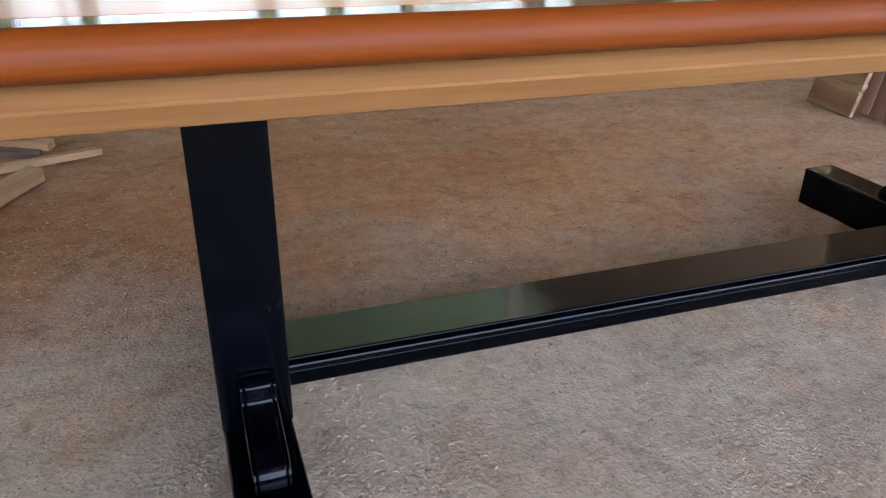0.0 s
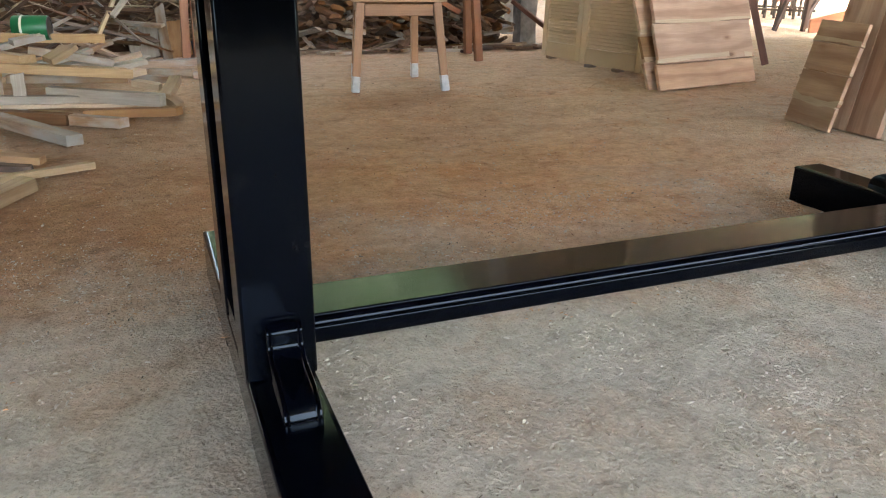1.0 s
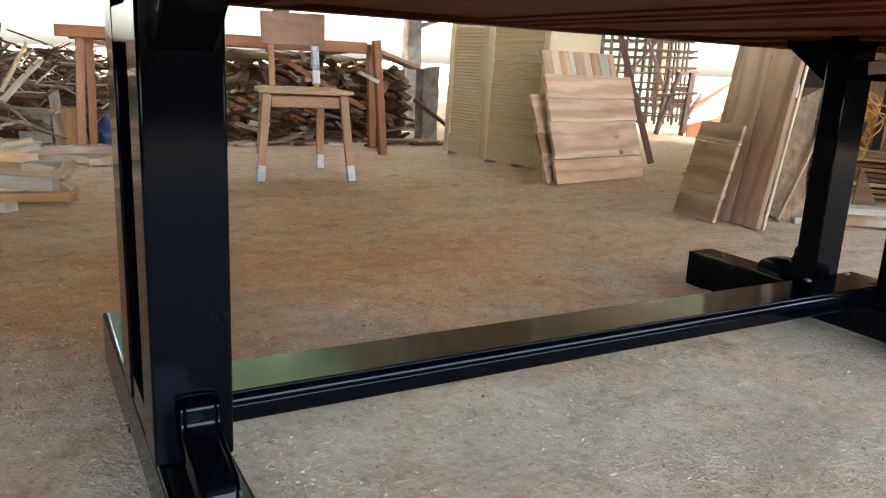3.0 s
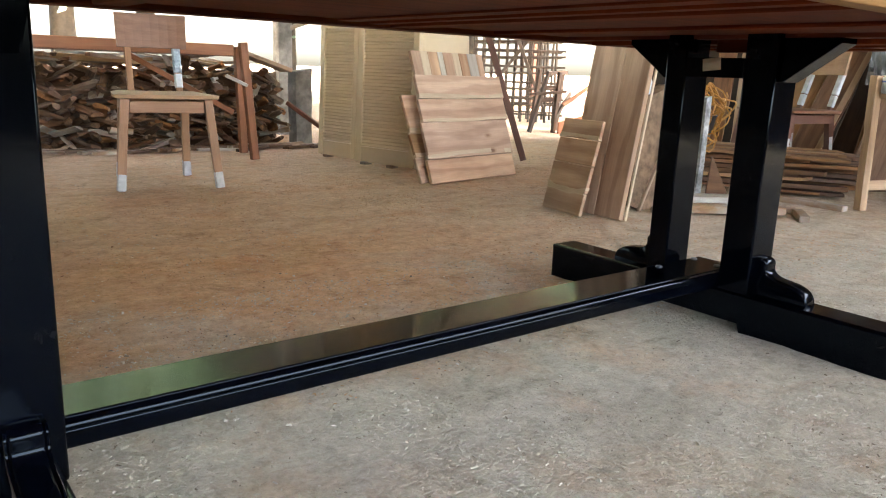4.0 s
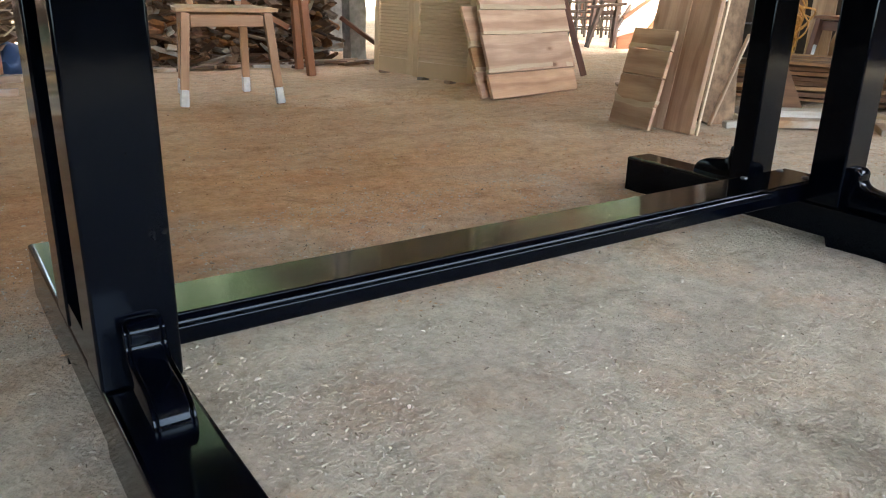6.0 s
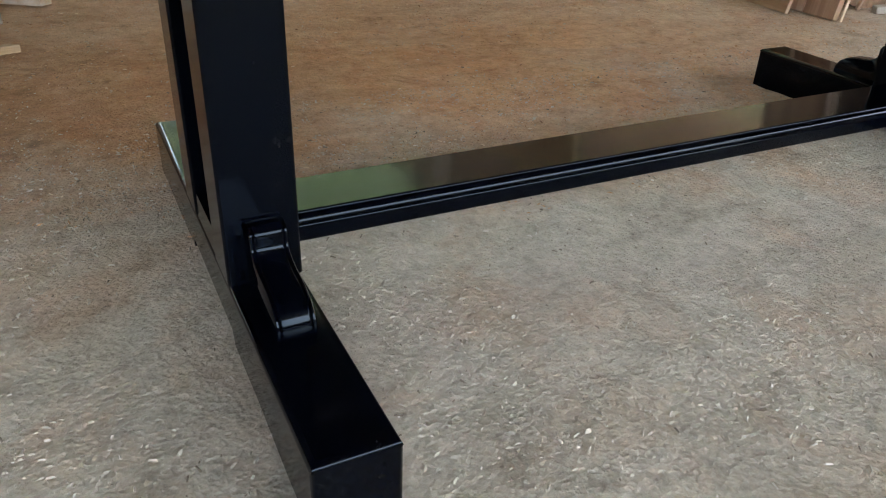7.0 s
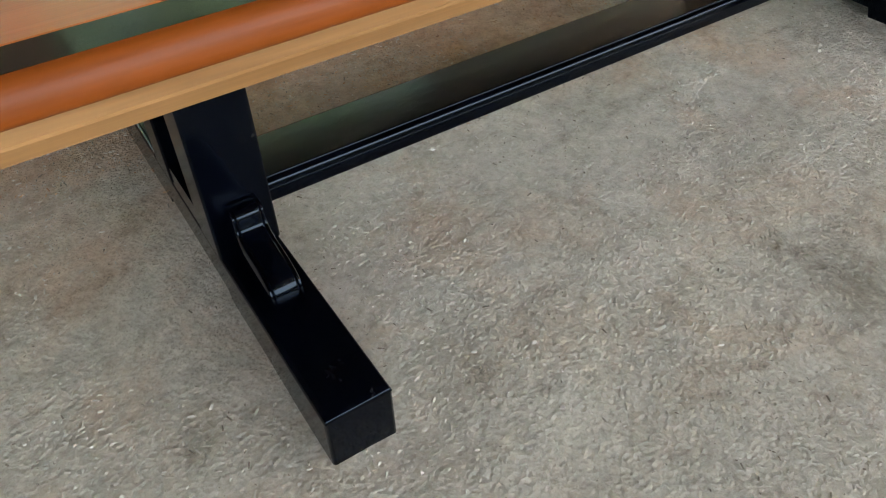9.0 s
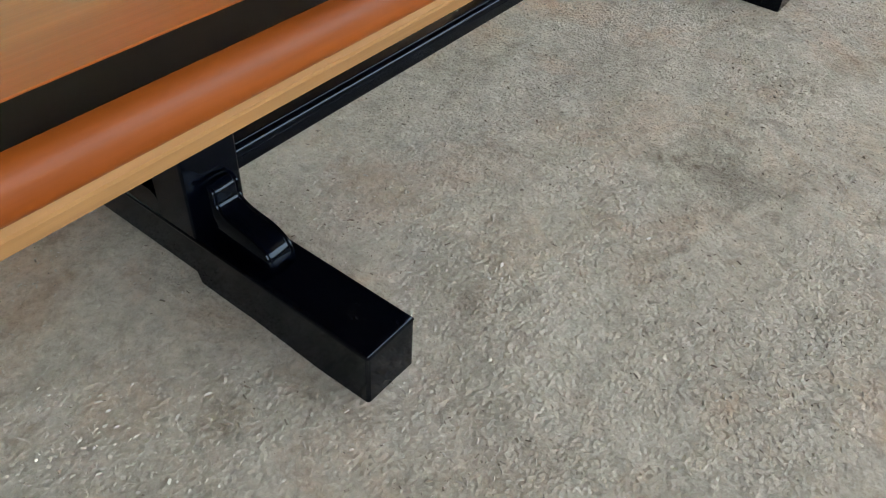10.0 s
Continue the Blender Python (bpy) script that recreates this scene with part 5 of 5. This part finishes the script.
def scrap_planks():
    G = "planks thrown on the floor"
    L = "offcut plank thrown on the earth floor"
    data = (
        ((-0.95, 3.70, 0.22), (-0.12, 3.66, 0.15), 0.07, 0.05, SCRAP_YELLOW), ((-0.45, 3.68, 0.08), (0.0, 3.46, 0.06), 0.05, 0.07, SCRAP_GREY), ((-0.95, 3.62, 0.08), (-0.34, 3.60, 0.055), 0.05, 0.05, SCRAP_GREY),
        ((-0.61, 3.60, 0.045), (-0.12, 3.55, 0.035), 0.06, 0.02, SAP), ((-0.36, 3.36, 0.02), (-0.16, 3.22, 0.02), 0.05, 0.05, SCRAP), ((-0.95, 3.72, 0.02), (-0.36, 3.36, 0.02), 0.05, 0.06, WARM_BOARD),
        ((-0.30, 3.47, 0.018), (0.06, 3.41, 0.018), 0.05, 0.045, WARM_BOARD), ((-0.95, 3.75, 0.08), (-0.32, 2.95, 0.022), 0.06, 0.05, SCRAP), ((-0.75, 2.43, 0.012), (-0.26, 2.61, 0.012), 0.035, 0.028, SCRAP_YELLOW),
        ((-0.60, 2.06, 0.02), (-0.42, 2.42, 0.02), 0.06, 0.05, SCRAP_YELLOW), ((-0.70, 2.84, 0.03), (-0.40, 2.65, 0.03), 0.05, 0.03, WARM_BOARD), ((-0.72, 2.78, 0.012), (-0.43, 2.63, 0.012), 0.05, 0.025, BARK),
        ((0.01, 3.59, 0.05), (0.08, 3.92, 0.08), 0.055, 0.045, PALE_WOOD), ((0.01, 3.66, 0.05), (0.07, 3.50, 0.02), 0.055, 0.04, PALE_WOOD), ((-0.28, 4.13, 0.10), (-0.05, 4.23, 0.13), 0.10, 0.03, SCRAP_GREY),
        ((-0.12, 4.43, 0.02), (0.10, 4.31, 0.02), 0.05, 0.045, SCRAP), ((-0.43, 3.63, 0.22), (-0.35, 3.75, 0.26), 0.08, 0.03, SCRAP_YELLOW), ((-0.51, 3.78, 0.25), (-0.19, 3.82, 0.18), 0.06, 0.04, SCRAP),
        ((-0.85, 3.90, 0.25), (-0.51, 3.70, 0.22), 0.06, 0.045, SCRAP_YELLOW), ((-0.56, 3.70, 0.29), (-0.46, 3.80, 0.30), 0.08, 0.03, SCRAP), ((-0.24, 3.89, 0.10), (-0.07, 4.16, 0.09), 0.07, 0.04, SAP),
        ((-0.39, 3.75, 0.17), (-0.25, 3.95, 0.17), 0.06, 0.04, SCRAP_GREY), ((-0.10, 3.72, 0.10), (0.0, 3.62, 0.09), 0.05, 0.035, SAP), ((-0.60, 3.72, 0.14), (-0.15, 3.80, 0.11), 0.06, 0.045, SCRAP),
        ((-0.56, 3.62, 0.02), (-0.55, 3.63, 0.17), 0.05, 0.04, SCRAP_GREY), ((-0.68, 3.85, 0.02), (-0.66, 3.88, 0.26), 0.07, 0.025, SCRAP), ((0.20, 4.54, 0.02), (-0.08, 4.68, 0.02), 0.05, 0.045, SCRAP),
        ((0.38, 4.95, 0.03), (-0.25, 4.86, 0.03), 0.09, 0.05, SCRAP), ((0.30, 4.44, 0.02), (0.20, 4.43, 0.02), 0.05, 0.045, SCRAP), ((-0.6, 4.3, 0.06), (-0.05, 4.62, 0.03), 0.07, 0.03, SCRAP),
        ((-0.9, 4.2, 0.05), (-0.3, 4.5, 0.16), 0.06, 0.03, SCRAP_GREY), ((-1.2, 4.0, 0.1), (-0.5, 4.25, 0.26), 0.06, 0.035, SCRAP), ((-0.7, 4.6, 0.02), (-0.2, 4.95, 0.16), 0.05, 0.03, SCRAP), ((-0.1, 5.0, 0.03), (-0.55, 5.2, 0.20), 0.05, 0.03, SCRAP),
        ((-0.40, 4.75, 0.03), (-0.05, 4.98, 0.08), 0.09, 0.02, SAP), ((-0.20, 4.62, 0.02), (-0.02, 5.02, 0.06), 0.06, 0.02, SCRAP_GREY), ((-0.95, 4.45, 0.25), (-0.25, 4.72, 0.20), 0.05, 0.06, SCRAP_YELLOW),
    )
    for i, (a, b, w, t, mt) in enumerate(data):
        ln = (Vector(b) - Vector(a)).length
        tagged(part("scrap_plank", rough_board(ln, w, t * 0.75, mt, 800 + i, 0.10), along(a, b)), L, "plank", G)
    tagged(part("square_offcut", rough_board(0.20, 0.19, 0.02, SCRAP_GREY, 850, 0.05), along((-0.02, 5.40, 0.0), (-0.02, 5.46, 0.20), (0, -1, 0.3))), "pale square board standing against the heap", "board")
    tagged(part("upright_offcut", rough_board(0.34, 0.06, 0.03, SCRAP, 851, 0.08), along((0.11, 5.24, 0.0), (0.09, 5.30, 0.33), (0, -1, 0.1))), "upright weathered offcut leaning on the heap", "offcut")
    tagged(part("square_offcut", rough_board(0.24, 0.16, 0.02, WARM_BOARD, 852, 0.05), along((0.20, 5.45, 0.0), (0.19, 5.52, 0.22), (0, -1, 0.3))), "brown board standing against the heap", "board")
    bm = bmesh.new()
    bmesh.ops.create_icosphere(bm, subdivisions=3, radius=1)
    for v in bm.verts:
        v.co = Vector((v.co.x * 0.14, v.co.y * 0.12, max(-0.02, v.co.z * 0.13 + 0.02))) * (1 + 0.35 * noise.noise(v.co * 2.5))
    tagged(part("blue_bag", finish(bm, "blue_bag", BLUE_SHEET, True), pose(0.42, 5.52, 0.02)), "crumpled dark blue plastic bag", "bag")


scrap_planks()


def paint_tin():
    g = thing("paint_tin", pose(-0.57, 4.62, 0.27, 90, 0, 80), "green paint tin lying on scrap wood", "tin")
    m = g.matrix_basis
    part("body", lathe([(0, -0.085), (0.060, -0.085), (0.063, -0.080), (0.063, 0.080), (0.060, 0.085), (0, 0.085)], GREEN_TIN, 24), m, g)
    part("stripe", lathe([(0.0632, -0.045), (0.0636, -0.044), (0.0636, -0.034), (0.0632, -0.033)], PALE_TIN, 24), m, g, "pale stripe")
    part("lid", lathe([(0, 0.0852), (0.05, 0.0852), (0.052, 0.088), (0.06, 0.088), (0.061, 0.0852)], STEEL, 20), m, g, "grey metal lid")


paint_tin()


# ---------------- trees outside ----------------
def tree(x, y, h, seed, crown_from=0.3):
    r = random.Random(seed)
    t = thing("tree", pose(x, y, 0), "leafy green tree beyond the workshop", "tree", "trees")
    pts = [(x + 0.15 * noise.noise((i, seed, 0)), y + 0.15 * noise.noise((i, seed, 5)), h * 0.75 * i / 6 - 0.1) for i in range(7)]
    part("trunk", tube(pts, [0.20 * (1 - 0.12 * i) for i in range(7)], TRUNK, 8), Matrix.Identity(4), t)
    verts, faces = [], []
    limbs = []
    for k in range(9):
        a, z = r.uniform(0, 6.28), h * r.uniform(crown_from, 0.75)
        ln = h * r.uniform(0.18, 0.32)
        e = (x + ln * math.cos(a), y + ln * math.sin(a), z + ln * 0.5)
        limbs.append(e)
        part("limb", tube([(x, y, z - 0.1), ((x + e[0]) / 2, (y + e[1]) / 2, z + ln * 0.3), e], [0.07, 0.05, 0.02], TRUNK, 6), Matrix.Identity(4), t)
    g = np.random.default_rng(seed)
    n_ = 1300
    for e in limbs + [(x, y, h * 0.85)] * 2:
        c = np.array(e) + g.normal(size=(n_, 3)) * np.array((1, 1, 0.75)) * h * 0.105
        u = g.normal(size=(n_, 3))
        u /= np.linalg.norm(u, axis=1)[:, None]
        v = np.cross(u, g.normal(size=(n_, 3)))
        v /= np.linalg.norm(v, axis=1)[:, None]
        q = g.uniform(0.055, 0.11, (n_, 1))
        k = len(verts)
        verts += np.stack([c - u * q, c + v * q * 0.45, c + u * q, c - v * q * 0.45], axis=1).reshape(-1, 3).tolist()
        faces += (np.arange(n_ * 4).reshape(-1, 4) + k).tolist()
    me = bpy.data.meshes.new("crown")
    me.from_pydata(verts, [], faces)
    me.materials.append(LEAF)
    part("crown", me, Matrix.Identity(4), t)


for i in range(15):
    tree(-9.5 + i * 1.75 + 0.5 * math.sin(i * 2.3), 13.2 + 1.2 * math.sin(i * 1.7), 8.8 + 0.9 * math.sin(i * 3.1), 20 + i, 0.26)
for i, (x, y) in enumerate(((15.5, 11.5), (17.0, 8.0), (17.5, 4.5), (-11.5, 10.0), (-12.5, 6.5))):
    tree(x, y, 7.6, 60 + i)
